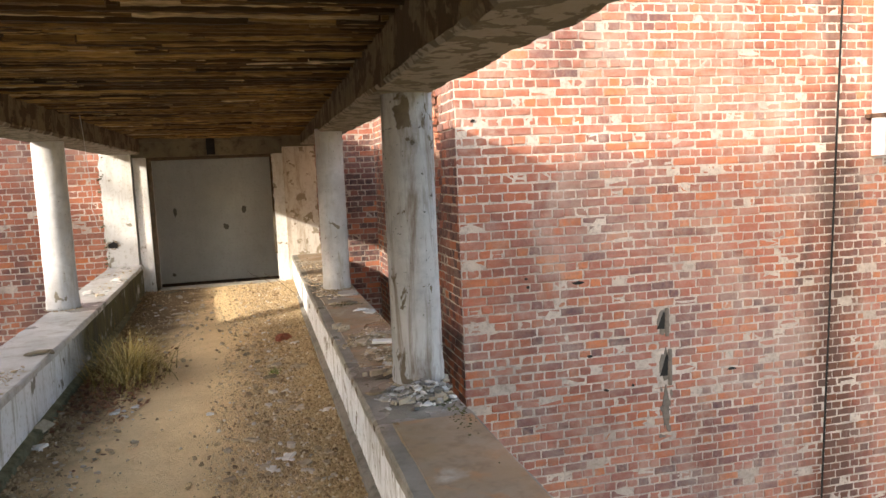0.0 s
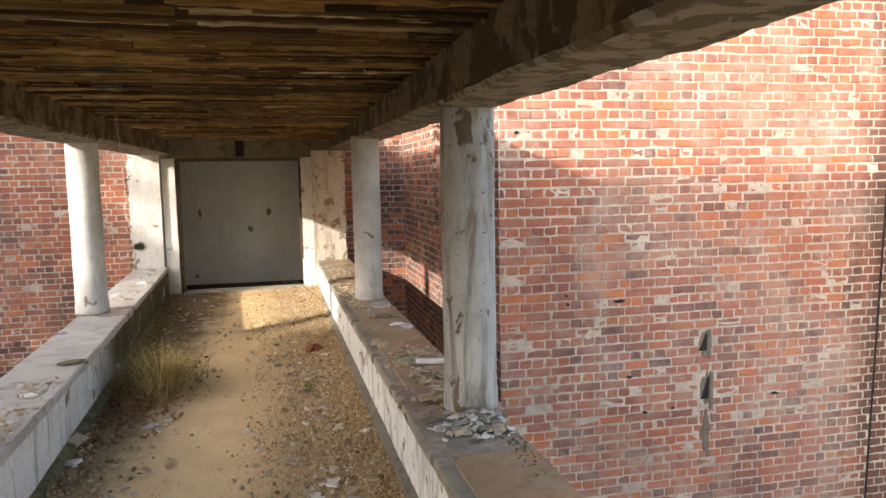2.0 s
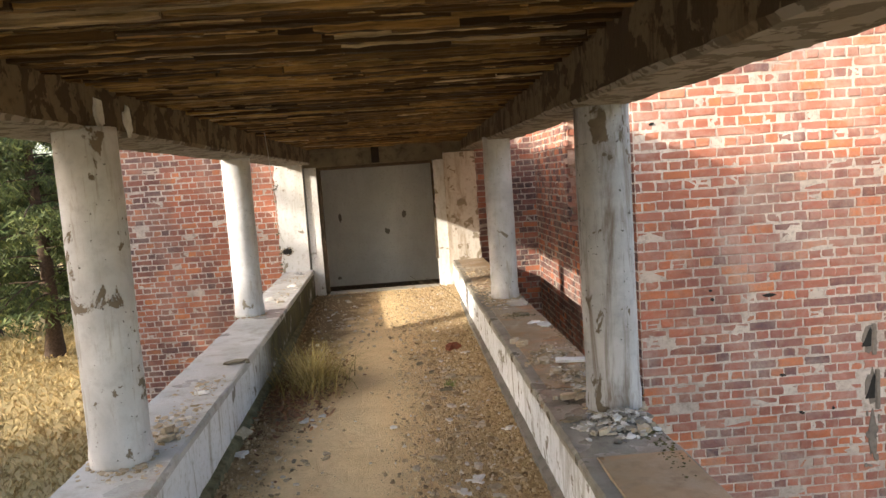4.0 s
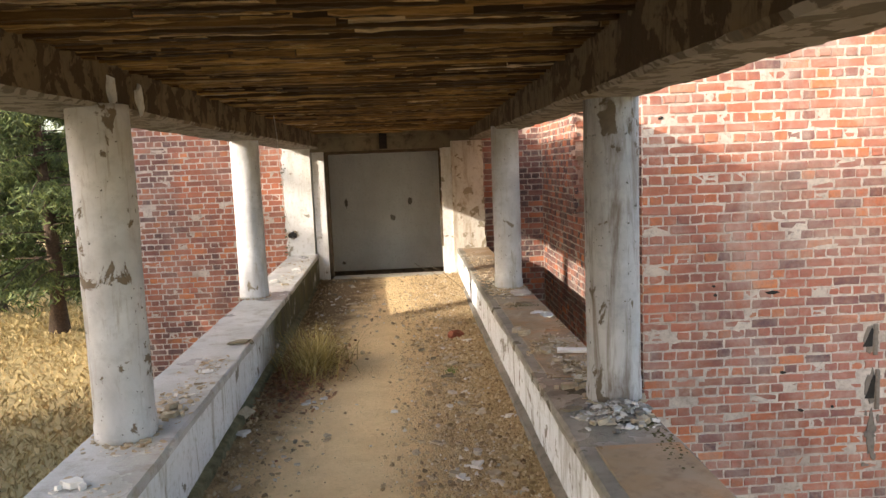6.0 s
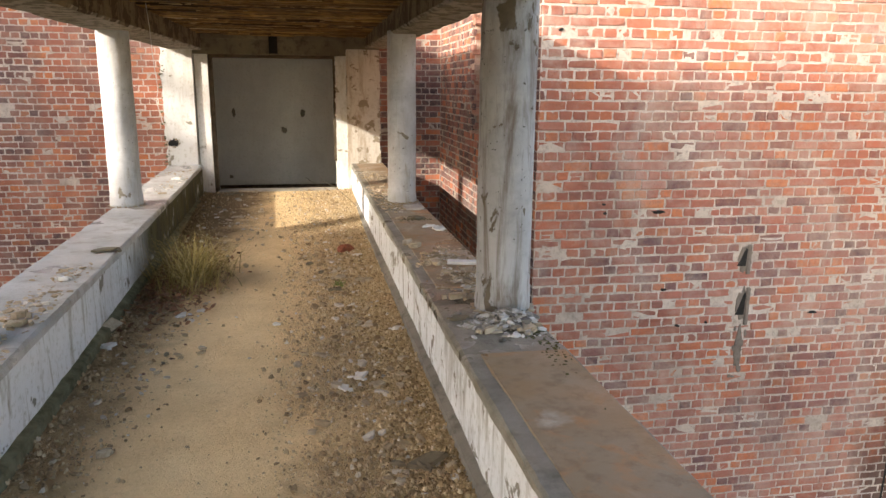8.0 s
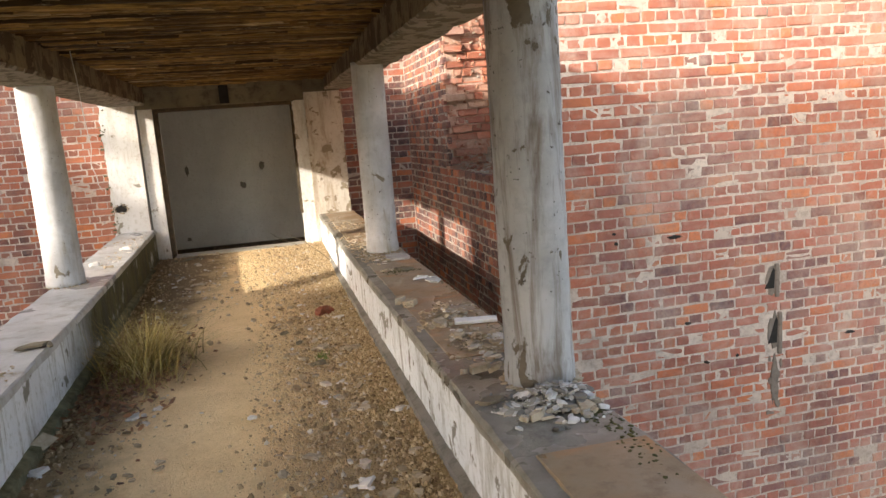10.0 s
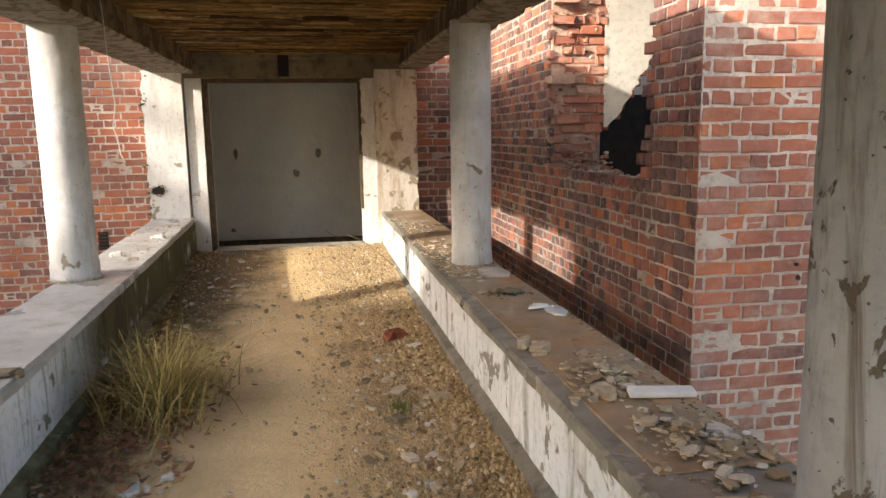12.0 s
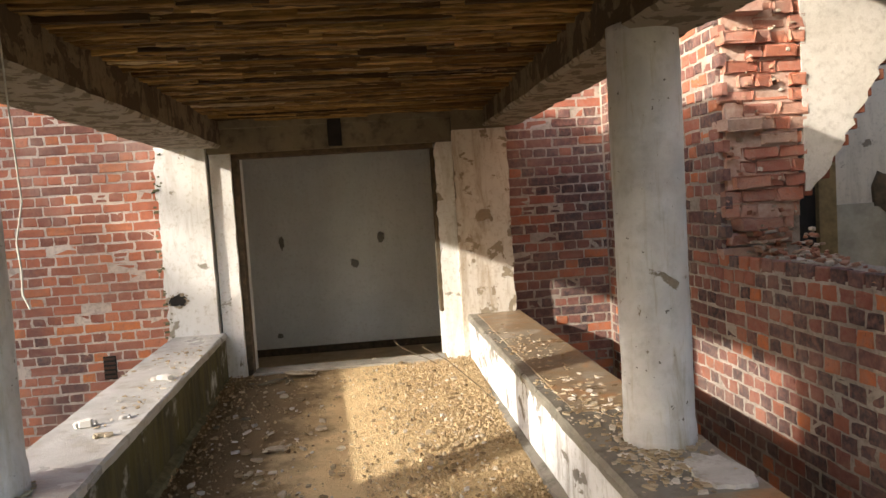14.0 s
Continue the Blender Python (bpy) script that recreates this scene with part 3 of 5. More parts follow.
column((-1.50, 8.38, top_z(8.3)), "round concrete column bright with white limewash", 0.146, SOFFIT, 11.0)

# beams, roof, ceiling
roof = tagged(empty("roof"), "flat concrete walkway roof slab", "roof", kind="structure")
boxed("roof_slab", (-1.66, 1.46, NEAR, FAR, CEIL + 0.03, CEIL + 0.06), MAT["lintel"], roof)
for side, name, xi, xo in ((1, "beam_east", 1.12, 1.475), (-1, "beam_west", -1.20, -1.66)):
    bm = bmesh.new()
    def prof(y, s=side):
        rag = 0.055 * max(0, noise.noise((y * 3.1, s * 7.0, 2.0))) + 0.03 * abs(noise.noise((y * 11.0, s * 3.0, 5.0))) + 0.008 * noise.noise((y * 31.0, s * 3.0, 8.0))
        so = 2.06 + 0.011 * (y - 3) if s > 0 else SOFFIT
        return [(xi, CEIL + 0.028), (xi, so + 0.02), (xi + s * 0.02, so), (xo - s * (0.02 + rag), so), (xo - s * rag * 0.5, so + 0.03 + rag), (xo, CEIL + 0.028)]
    run_along(bm, steps(NEAR, FAR, 0.035), prof, 0.008, side * 13.0)
    bm.normal_update()
    bmesh.ops.recalc_face_normals(bm, faces=bm.faces)
    for f in bm.faces:
        f.material_index = 1 if f.normal.z < -0.6 else 0
    ob = part(name, bm, MAT["beam"])
    ob.data.materials.append(MAT["soffit"])
    tagged(ob, "stained concrete edge beam with broken plaster", "beam", kind="structure")
rnd = random.Random(5)
bm = bmesh.new()
# Added backing, coloured near-black so the gaps between laths look shaded.
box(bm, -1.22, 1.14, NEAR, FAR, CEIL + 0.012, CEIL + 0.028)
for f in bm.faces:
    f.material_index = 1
y = NEAR + 0.05
while y < FAR - 0.05:
    w = rnd.choice((0.007, 0.010, 0.014, 0.018, 0.025)) * rnd.uniform(0.85, 1.15)
    x = -1.22 - rnd.uniform(0, 0.8)
    while x < 1.13:
        ln = rnd.choice((0.3, 0.5, 0.9, 1.4, 2.2)) * rnd.uniform(0.7, 1.3)
        x0, x1 = max(x, -1.215), min(x + ln, 1.135)
        if x1 - x0 > 0.04 and rnd.random() > 0.08:
            zj, tw, sk = rnd.uniform(-0.030, 0.006), rnd.uniform(-0.014, 0.012), rnd.uniform(-0.012, 0.012)
            cuts = steps(x0, x1, 0.05)
            rings = []
            for c in cuts:
                j = noise.noise((c * 9, y * 37, 2)) * 0.008 + noise.noise((c * 41, y * 53, 4)) * 0.005
                k = noise.noise((c * 13, y * 35, 8)) * 0.008 + noise.noise((c * 37, y * 59, 6)) * 0.005
                f = (c - x0) / (x1 - x0)
                rings.append([bm.verts.new(q) for q in ((c, y + sk * f + k, CEIL + zj + tw * f + j), (c, y + w + sk * f + j, CEIL + zj + tw * f + k - 0.002), (c, y + w + sk * f + j, CEIL + 0.014), (c, y + sk * f + k, CEIL + 0.014))])
            for a, b in zip(rings, rings[1:]):
                for q in range(4):
                    bm.faces.new((a[q], a[(q + 1) % 4], b[(q + 1) % 4], b[q]))
            bm.faces.new(rings[0]), bm.faces.new(rings[-1][::-1])
        x += ln + rnd.uniform(0.0, 0.012)
    y += w + (rnd.uniform(0.016, 0.034) if rnd.random() < 0.12 else rnd.uniform(0.001, 0.009))
# Loose pale slivers; their light colour also paints the glints on the laths.
for k in range(900):
    sx, sy, sl = rnd.uniform(-1.15, 1.0), rnd.uniform(0.5, FAR - 0.1), rnd.uniform(0.05, 0.24)
    sz = CEIL - 0.014 - rnd.random() * 0.008
    q = [bm.verts.new(v) for v in ((sx, sy, sz), (sx + sl, sy + rnd.uniform(-0.01, 0.01), sz - 0.002), (sx + sl * 0.9, sy + 0.006, sz + 0.006), (sx + sl * 0.1, sy + 0.008, sz + 0.006))]
    bm.faces.new(q).material_index = 2
ob = part("ceiling", bm, MAT["lath"])
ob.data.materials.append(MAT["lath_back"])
ob.data.materials.append(MAT["glint_splinter"])
tagged(ob, "bare brown lath ceiling with decayed splintered strips", "ceiling", kind="structure")

# end wall with its opening, pilasters and lintel
north = tagged(empty("wall_north"), "whitewashed end wall of the walkway with a doorway", "wall", kind="structure")
def rough_panel(x0, x1, y0, y1, z0, z1, seed, ragged=(0, 0), step=0.04):
    """An upright slab of plastered wall; ragged gives the left and right edge's roughness."""
    bm = bmesh.new()
    rings = []
    for z in steps(z0, z1, step):
        a = ragged[0] * (noise.noise((z * 6, seed, 0)) + 0.7 * noise.noise((z * 19, seed, 3)))
        b = ragged[1] * (noise.noise((z * 6, seed, 7)) + 0.7 * noise.noise((z * 19, seed, 9)))
        rings.append([bm.verts.new(p) for p in ((x0 + a, y0, z), (x1 + b, y0, z), (x1 + b, y1, z), (x0 + a, y1, z))])
    for a, b in zip(rings, rings[1:]):
        for k in range(4):
            bm.faces.new((a[k], a[(k + 1) % 4], b[(k + 1) % 4], b[k]))
    bm.faces.new(rings[0]), bm.faces.new(rings[-1][::-1])
    return bm

part("pilaster", rough_panel(-1.76, -1.33, FAR - 0.06, FAR + 0.3, -0.4, 2.13, 3.0, (0.035, 0.004)), MAT["pilaster"], north, "white plaster pilaster with a broken mossy edge")
part("door_pier", rough_panel(-1.31, -1.13, FAR, FAR + 0.25, -0.2, 2.045, 8.0, (0.0, 0.006)), MAT["pilaster"], north, "narrow whitewashed pier beside the doorway")
part("pilaster", rough_panel(0.84, 1.33, FAR - 0.06, FAR + 0.3, -0.4, 2.14, 5.0, (0.012, 0.02)), MAT["pilaster_brown"], north, "plaster pilaster peeled along its edges")
part("door_pier", rough_panel(0.68, 0.84, FAR, FAR + 0.25, -0.2, 2.045, 12.0, (0.03, 0.0)), MAT["pilaster"], north, "pier with plaster broken off its edge")
bm = bmesh.new()
box(bm, -1.33, 0.84, FAR + 0.003, FAR + 0.25, 2.045, CEIL + 0.1, 0.01)
part("lintel", bm, MAT["lintel"], north, "sooty concrete lintel over the doorway")
boxed("lintel_stub", (-0.26, -0.14, FAR - 0.05, FAR + 0.02, 2.06, 2.30), MAT["void_black"], north, 0.008, "black iron bracket on the lintel")
boxed("lintel_end", (0.84, 1.33, FAR - 0.045, FAR + 0.25, 2.14, CEIL + 0.02), MAT["lintel"], north)
boxed("lintel_end", (-1.76, -1.33, FAR - 0.045, FAR + 0.25, 2.13, CEIL + 0.02), MAT["lintel"], north)
boxed("cornice", (-1.25, 1.09, FAR - 0.03, FAR + 0.02, 2.26, CEIL + 0.02), MAT["lintel"], north, 0.006)
frame_t = tagged(empty("door_1", (-1.13, FAR, 0)), "rotten timber frame of a doorless opening", "door frame", kind="structure")
boxed("jamb", (0.0, 0.055, 0.04, 0.16, -0.02, 2.04), MAT["frame_wood"], frame_t, 0.006)
boxed("head", (0.0, 1.80, 0.04, 0.16, 2.0, 2.046), MAT["frame_wood"], frame_t, 0.006)
boxed("jamb", (1.775, 1.81, 0.05, 0.16, 0.5, 2.0), MAT["frame_wood"], frame_t, 0.006)
boxed("threshold", (0.05, 1.80, 0.0, 0.25, -0.03, 0.075), MAT["cement"], frame_t, 0.006)

# room behind the doorway
room = tagged(empty("wall_room"), "dim white-painted room behind the doorway with bruised plaster", "wall", kind="structure")
boxed("back_wall", (-3.0, 2.2, 14.3, 14.5, -0.3, 3.2), MAT["room"], room)
boxed("side_wall", (-3.2, -3.0, FAR + 0.6, 14.5, -0.3, 3.2), MAT["room"], room)
boxed("side_wall", (2.0, 2.2, FAR + 0.6, 14.3, -0.3, 3.2), MAT["room"], room)
boxed("room_ceiling", (-3.2, 2.2, FAR + 0.3, 14.5, 3.0, 3.2), MAT["room"], room)
boxed("room_floor", (-3.2, 2.2, FAR + 0.25, 14.5, -0.45, -0.24), MAT["dirt"], room)
boxed("front_wall", (-3.2, -1.13, FAR + 0.3, FAR + 0.6, -0.2, 3.2), MAT["room"], room)
boxed("front_wall", (0.68, 2.2, FAR + 0.3, FAR + 0.6, -0.2, 3.2), MAT["room"], room)
boxed("front_wall", (-1.13, 0.68, FAR + 0.25, FAR + 0.6, 2.05, 3.2), MAT["room"], room)
boxed("skirting_band", (-3.0, 2.0, 14.285, 14.3, -0.24, -0.15), MAT["frame_wood"], room, 0.003, "dark skirting along the back wall")
for k, (x, z, w, h) in enumerate(((-0.19, 0.83, 0.055, 0.07), (-1.05, 1.13, 0.04, 0.10), (0.15, 1.14, 0.06, 0.085), (-1.15, -0.0, 0.04, 0.04))):
    bm = bmesh.new()
    shard(bm, (0, 0, 0), w * 1.8, h * 1.8, 0.012, 40 + k, points=13)
    bmesh.ops.rotate(bm, verts=bm.verts, matrix=Matrix.Rotation(radians(90), 3, "X"))
    bmesh.ops.translate(bm, verts=bm.verts, vec=(x, 14.298, z))
    part("bruise", bm, MAT["coping_edge"], room, "patch of broken dark plaster")

# ---- brick walls ----
COURSE, LONG = 0.0886, 0.25
JOINT = 0.015

def brick_shape(w, h, d, rnd):
    """Front towards +y, back sunk in the mortar; corners and edge middles knocked about."""
    b = 0.006
    def ring(inset, y, j):
        xs, zs = w / 2 - inset, h / 2 - inset
        pts = [(-xs, -zs), (0, -zs), (xs, -zs), (xs, 0), (xs, zs), (0, zs), (-xs, zs), (-xs, 0)]
        return [(x + rnd.uniform(-j, j), y + rnd.uniform(-j, j) * 0.5, z + rnd.uniform(-j, j) * 0.8) for x, z in pts]
    v = ring(b, d, 0.0058) + ring(0.0, d - 0.004, 0.0056) + ring(0.0, d - 0.045, 0.0)
    f = [tuple(range(7, -1, -1))]
    for k in range(8):
        n = (k + 1) % 8
        f.append((k, n, 8 + n, 8 + k))
        f.append((8 + k, 8 + n, 16 + n, 16 + k))
    return v, f

SHAPES = {}
def brick_mesh(kind, k, material):
    key = (kind, k, material.name)
    if key not in SHAPES:
        rnd = random.Random(900 + k + (50 if kind == "header" else 0))
        w = (LONG if kind == "stretcher" else LONG / 2) - JOINT
        v, f = brick_shape(w, COURSE - JOINT, 0.005, rnd)
        SHAPES[key] = mesh_from("brick", v, f, material)
    return SHAPES[key]


def courses(u0, u1, z0, z1, offset=0.0, every=2):
    """English bond: rows of stretchers and of headers in turn. Gives (u, z, width, kind)."""
    k = math.floor(z0 / COURSE)
    while k * COURSE < z1:
        z = (k + 0.5) * COURSE
        kind = "stretcher" if k % every == 0 else "header"
        pitch = LONG if k % every == 0 else LONG / 2
        start = offset + (0.0 if k % every == 0 else LONG / 4 * (k % 2 + (k % every) // 2 * 0))
        j = math.floor((u0 - start) / pitch) - 1
        while start + j * pitch < u1:
            a, b = max(u0, start + j * pitch), min(u1, start + (j + 1) * pitch)
            if b - a > 0.035:
                yield (a + b) / 2, z, b - a - JOINT, kind, b - a > pitch - 0.002
            j += 1
        k += 1


def brick_wall(parent, origin, along, out, spans, near, one, rest, holes=None, proud=0.0, seed=1, offset=0.0, limit=300, every=2, split=None):
    """Bricks on a wall through origin, running along, facing out. spans: (u0, u1, z0, z1) areas; near(u, z): the bricks that are parts."""
    rnd = random.Random(seed)
    along, out, origin = Vector(along), Vector(out), Vector(origin)
    rot = Matrix((along, out, Vector((0, 0, 1)))).transposed()
    verts, faces, made = [], [], 0
    for u0, u1, z0, z1 in spans:
        for u, z, w, kind, whole in courses(u0, u1, z0, z1, offset, every):
            if holes and holes(u, z):
                continue
            cut = split(z) if split else None
            if cut is not None and abs(u - cut) < (w + JOINT) / 2 + 0.012:
                a, b = u - w / 2, u + w / 2
                for p, q in ((a, min(b, cut - 0.016)), (max(a, cut + 0.016), b)):
                    if q - p > 0.025:
                        v, f = brick_shape(q - p, COURSE - JOINT, 0.008, rnd)
                        n = len(verts)
                        verts += [tuple(origin + along * ((p + q) / 2) + Vector((0, 0, z)) + rot @ Vector(o)) for o in v]
                        faces += [tuple(n + i for i in o) for o in f]
                continue
            jig = Vector((rnd.uniform(-0.005, 0.005), rnd.gauss(0, 0.0022) + proud, rnd.uniform(-0.004, 0.004)))
            pos = origin + along * (u + jig.x) + out * jig.y + Vector((0, 0, z + jig.z))
            if whole and made < limit and near(u, z):
                ob = bpy.data.objects.new("brick", brick_mesh(kind, rnd.randrange(12), one))
                scene.collection.objects.link(ob)
                ob.parent = parent
                ob.matrix_local = Matrix.Translation(pos) @ rot.to_4x4() @ Matrix.Rotation(rnd.gauss(0, 0.006), 4, "Y")
                made += 1
            else:
                v, f = brick_shape(w + rnd.uniform(-0.010, 0.005), COURSE - JOINT + rnd.uniform(-0.008, 0.005), 0.005, rnd)
                n = len(verts)
                verts += [tuple(pos + rot @ Vector(p)) for p in v]
                faces += [tuple(n + i for i in q) for q in f]
    if verts:
        ob = new("brickwork", mesh_from("brickwork", verts, faces, rest))
        ob.parent = parent
        tagged(ob, kind="stuff")


# east building: south face with niches, a joint and a downpipe; west face with a broken window
EX, EY, TOP = 2.28, 7.02, 5.2
WIN_N, WIN_S, SILL, WTOP = 9.72, 7.72, 1.02, 3.0
JOINT_X = 6.46
south = tagged(empty("wall_east_building_south"), "weathered red brick wall in English bond", "brick wall", kind="structure")
boxed("mortar_bed", (EX + 0.004, 12.0, EY - 0.0005, EY + 0.5, YARD - 0.1, TOP), MAT["mortar"], south)
def joint_x(z): return 6.42 + 0.034 * z
bm = bmesh.new()
prev = None
for z in steps(YARD, 4.6, 0.25):
    cur = [bm.verts.new((joint_x(z) + dx, EY + dy, z)) for dx, dy in ((-0.015, -0.003), (0.015, -0.003), (0.015, 0.03), (-0.015, 0.03))]
    if prev:
        for k in range(4):
            bm.faces.new((prev[k], prev[(k + 1) % 4], cur[(k + 1) % 4], cur[k]))
    prev = cur
part("joint_filler", bm, MAT["void_black"], south, "dark open movement joint")
NICHES = ((4.40, 0.03, 0.10, 0.17), (4.43, -0.44, 0.10, 0.22), (7.72, -0.02, 0.09, 0.15), (7.66, -0.50, 0.10, 0.22))
def south_holes(u, z):
    x = EX + u
    for cx, cz, w, h in NICHES:
        if abs(x - cx) < w * 0.8 and abs(z - cz) < h * 0.8:
            return True
    return False

west = tagged(empty("wall_east_building_west"), "sooty red brick wall with a smashed window opening", "brick wall", kind="structure")
W1 = EX + 0.52
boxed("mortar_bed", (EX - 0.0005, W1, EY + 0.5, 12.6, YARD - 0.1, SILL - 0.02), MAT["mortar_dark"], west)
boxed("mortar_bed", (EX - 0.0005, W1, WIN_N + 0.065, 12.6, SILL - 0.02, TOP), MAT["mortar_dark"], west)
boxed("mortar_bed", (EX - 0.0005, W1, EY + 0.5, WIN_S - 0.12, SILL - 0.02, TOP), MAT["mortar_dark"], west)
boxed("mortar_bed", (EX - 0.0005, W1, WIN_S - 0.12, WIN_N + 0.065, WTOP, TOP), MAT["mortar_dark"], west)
def west_holes(u, z):
    y = EY + u
    ragged = WIN_S + 0.10 * noise.noise((z * 5, 1, 1)) + 0.13 * max(0.0, 1.35 - z) / 0.3 - 0.08 * max(0.0, z - 1.5)
    return SILL < z < WTOP and ragged < y < WIN_N

# facade at the end of the walkway
FACE = FAR + 0.15
end_w = tagged(empty("wall_north_facade_west"), "red brick facade with patches of dark and orange bricks", "brick wall", kind="structure")
boxed("mortar_bed", (-4.30, -1.70, FACE - 0.0005, FACE + 0.45, FIELD - 0.1, TOP), MAT["mortar"], end_w)
boxed("return_wall", (-4.30, -3.85, FACE + 0.45, FACE + 12, FIELD - 0.1, TOP), MAT["mortar"], end_w)
# East part gets dark bricks and mortar, putting its shade into the colour.
end_e = tagged(empty("wall_north_facade_east"), "red brick facade beside the doorway, its shade put into darker bricks", "brick wall", kind="structure")
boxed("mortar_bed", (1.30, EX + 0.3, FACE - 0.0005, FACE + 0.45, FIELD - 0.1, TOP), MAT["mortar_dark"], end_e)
upper = boxed("wall_north_upper", (-1.72, 1.32, FACE + 0.05, FACE + 0.4, CEIL + 0.1, TOP), MAT["mortar"])
tagged(upper, "plain brick wall above the walkway roof", "wall", kind="structure")

# unseen building added behind the walk; its roofline shades the lower walls
behind = boxed("wall_south_wing", (-48, -9.0, NEAR - 6, NEAR, FIELD - 0.1, 1.70 + 0.792 * (EY - NEAR)), MAT["brick_south_all"])
tagged(behind, "tall brick wing out of view, added to shade the lower walls", "building", kind="structure")
# Block added on the unseen roof to keep sun off the east column.
stop_block = boxed("chimney", (-18.7, -17.1, NEAR - 1.2, NEAR - 0.02, 1.70 + 0.792 * (EY - NEAR), 2.35 + 0.792 * (EY - NEAR)), MAT["brick_south_all"])
stop_block.parent = behind
# Unseen closing wall, kept low and set back so sky light enters.
closing = boxed("wall_south", (-2.6, 2.6, NEAR - 4.4, NEAR - 4.0, FIELD - 0.1, 0.9), MAT["pilaster"])
tagged(closing, "plain low wall added out of view beyond the walkway entrance", "wall", kind="structure")

# room behind the smashed window
inner = tagged(empty("wall_ruined_room"), "bare ruined room with a tiled dado", "wall", kind="structure")
boxed("room_floor", (W1, 7.0, EY + 0.5, 12.6, 0.0, 0.1), MAT["dirt"], inner)
# Ceiling stops short at 9.9, an added opening that lets sky light in.
boxed("room_ceiling", (W1, 7.0, EY + 0.5, 9.9, 3.4, 3.6), MAT["ruin_paint"], inner)
boxed("end_wall", (W1, 7.0, 12.3, 12.6, 0.1, 3.4), MAT["ruin_paint"], inner)
boxed("end_wall", (6.8, 7.0, EY + 0.5, 12.3, 0.1, 3.4), MAT["ruin_paint"], inner)
boxed("dado", (4.70, 6.8, 12.285, 12.3, 0.1, 1.22), MAT["tile_dado"], inner, 0.003)
# Black sheet on the wall paints the darkness of an unlit doorway.
boxed("dark_doorway", (3.5, 4.51, 12.28, 12.3, 0.1, 1.85), MAT["void_black"], inner, 0.0, "flat black panel standing in for an unlit doorway")
boxed("door_post", (4.51, 4.70, 12.22, 12.3, 0.1, 3.4), MAT["ochre_wood"], inner, 0.008, "ochre timber post")
# Dark brown plate on the wall paints the unlit depth of a hole.
bm = bmesh.new()
shard(bm, (0, 0, 0), 0.34, 0.44, 0.03, 77, points=12)
bmesh.ops.rotate(bm, verts=bm.verts, matrix=Matrix.Rotation(radians(90), 3, "X"))
bmesh.ops.translate(bm, verts=bm.verts, vec=(5.27, 12.285, 1.30))
part("hole", bm, MAT["frame_wood"], inner, "hole knocked through the plaster")

# north jamb: torn bricks, then a plastered wall broken off on a slope
jamb = tagged(empty("window_1"), "smashed window opening with torn brick jamb and rubble sill", "window", kind="structure")
rnd = random.Random(31)
z = SILL
while z < WTOP:
    back = 0.26 * max(0.0, 1.60 - z)
    x, end = EX + rnd.choice((0.0, 0.0, 0.03, 0.06)), W1 + 0.02 - back
    while x < end:
        w = min(rnd.choice((0.11, 0.115, 0.23, 0.23)), end - x + 0.04)
        if w > 0.03 and not (x < EX + 0.1 and z > 1.45 and int(z / COURSE) % 2):
            bm = bmesh.new()
            box(bm, x, x + w - JOINT, WIN_N - (rnd.choice((-0.02, 0.0, 0.05, 0.075)) if x < EX + 0.09 else rnd.choice((-0.03, -0.022, -0.015, -0.01, -0.004, 0.006))), WIN_N + 0.14, z, z + COURSE - JOINT, 0.008)
            for v in bm.verts:
                v.co += Vector((rnd.uniform(-0.011, 0.011), rnd.uniform(-0.014, 0.014), rnd.uniform(-0.007, 0.007)))
            part("brick", bm, MAT["torn_brick"], jamb)
        x += w
    z += COURSE
boxed("jamb_core", (EX + 0.03, W1 - 0.02, WIN_N + 0.024, WIN_N + 0.35, SILL + 0.25, WTOP), MAT["torn_core"], jamb)
bm = bmesh.new()
edge = [(W1 + 0.01, WTOP + 0.1), (W1 + 0.01, 1.42)]
zz = 1.42
while zz < WTOP:
    f = (zz - 1.42) / (2.30 - 1.42)
    edge.append((W1 + 0.05 + 0.55 * f ** 0.85 + rnd.uniform(-0.025, 0.025), zz))
    zz += 0.05
edge.append((W1 + 1.1, WTOP + 0.1))
front = [bm.verts.new((x, WIN_N + 0.004, zq)) for x, zq in edge]
rear = [bm.verts.new((x, WIN_N + 0.20, zq)) for x, zq in edge]
bm.faces.new(front), bm.faces.new(rear[::-1])
for k in range(len(edge)):
    n = (k + 1) % len(edge)
    bm.faces.new((front[k], rear[k], rear[n], front[n]))
part("plaster_return", bm, MAT["grey_plaster"], jamb, "grey plastered return wall broken off on a slope")
for k, (x, zq) in enumerate(edge[2:-1]):
    if k % 2 == 0:
        bm = bmesh.new()
        box(bm, x - 0.05, x + rnd.uniform(0.02, 0.05), WIN_N + 0.012, WIN_N + 0.10, zq - 0.03, zq + 0.04, 0.01)
        part("brick", bm, MAT["red_fragment"], jamb)
bm = bmesh.new()
for k in range(150):
    y = rnd.uniform(WIN_S - 0.05, WIN_N)
    stone(bm, (rnd.uniform(EX + 0.03, W1), y, SILL - 0.012 + rnd.uniform(0, 0.035)), rnd.uniform(0.012, 0.05), 600 + k, 0.5)
for k in range(130):
    d = rnd.random() ** 1.5 * 0.42
    stone(bm, (rnd.uniform(EX + 0.12, W1 + 0.05), WIN_N - d, SILL - 0.01 + rnd.random() * 0.20 * (1 - d / 0.42) ** 1.5), rnd.uniform(0.015, 0.045), 1700 + k, 0.6)
for k in range(90):
    zq = rnd.uniform(SILL, WTOP - 0.3)
    stone(bm, (rnd.uniform(EX + 0.04, W1 - 0.03), WIN_N + rnd.uniform(-0.005, 0.03), zq), rnd.uniform(0.012, 0.032), 2300 + k, 0.8)
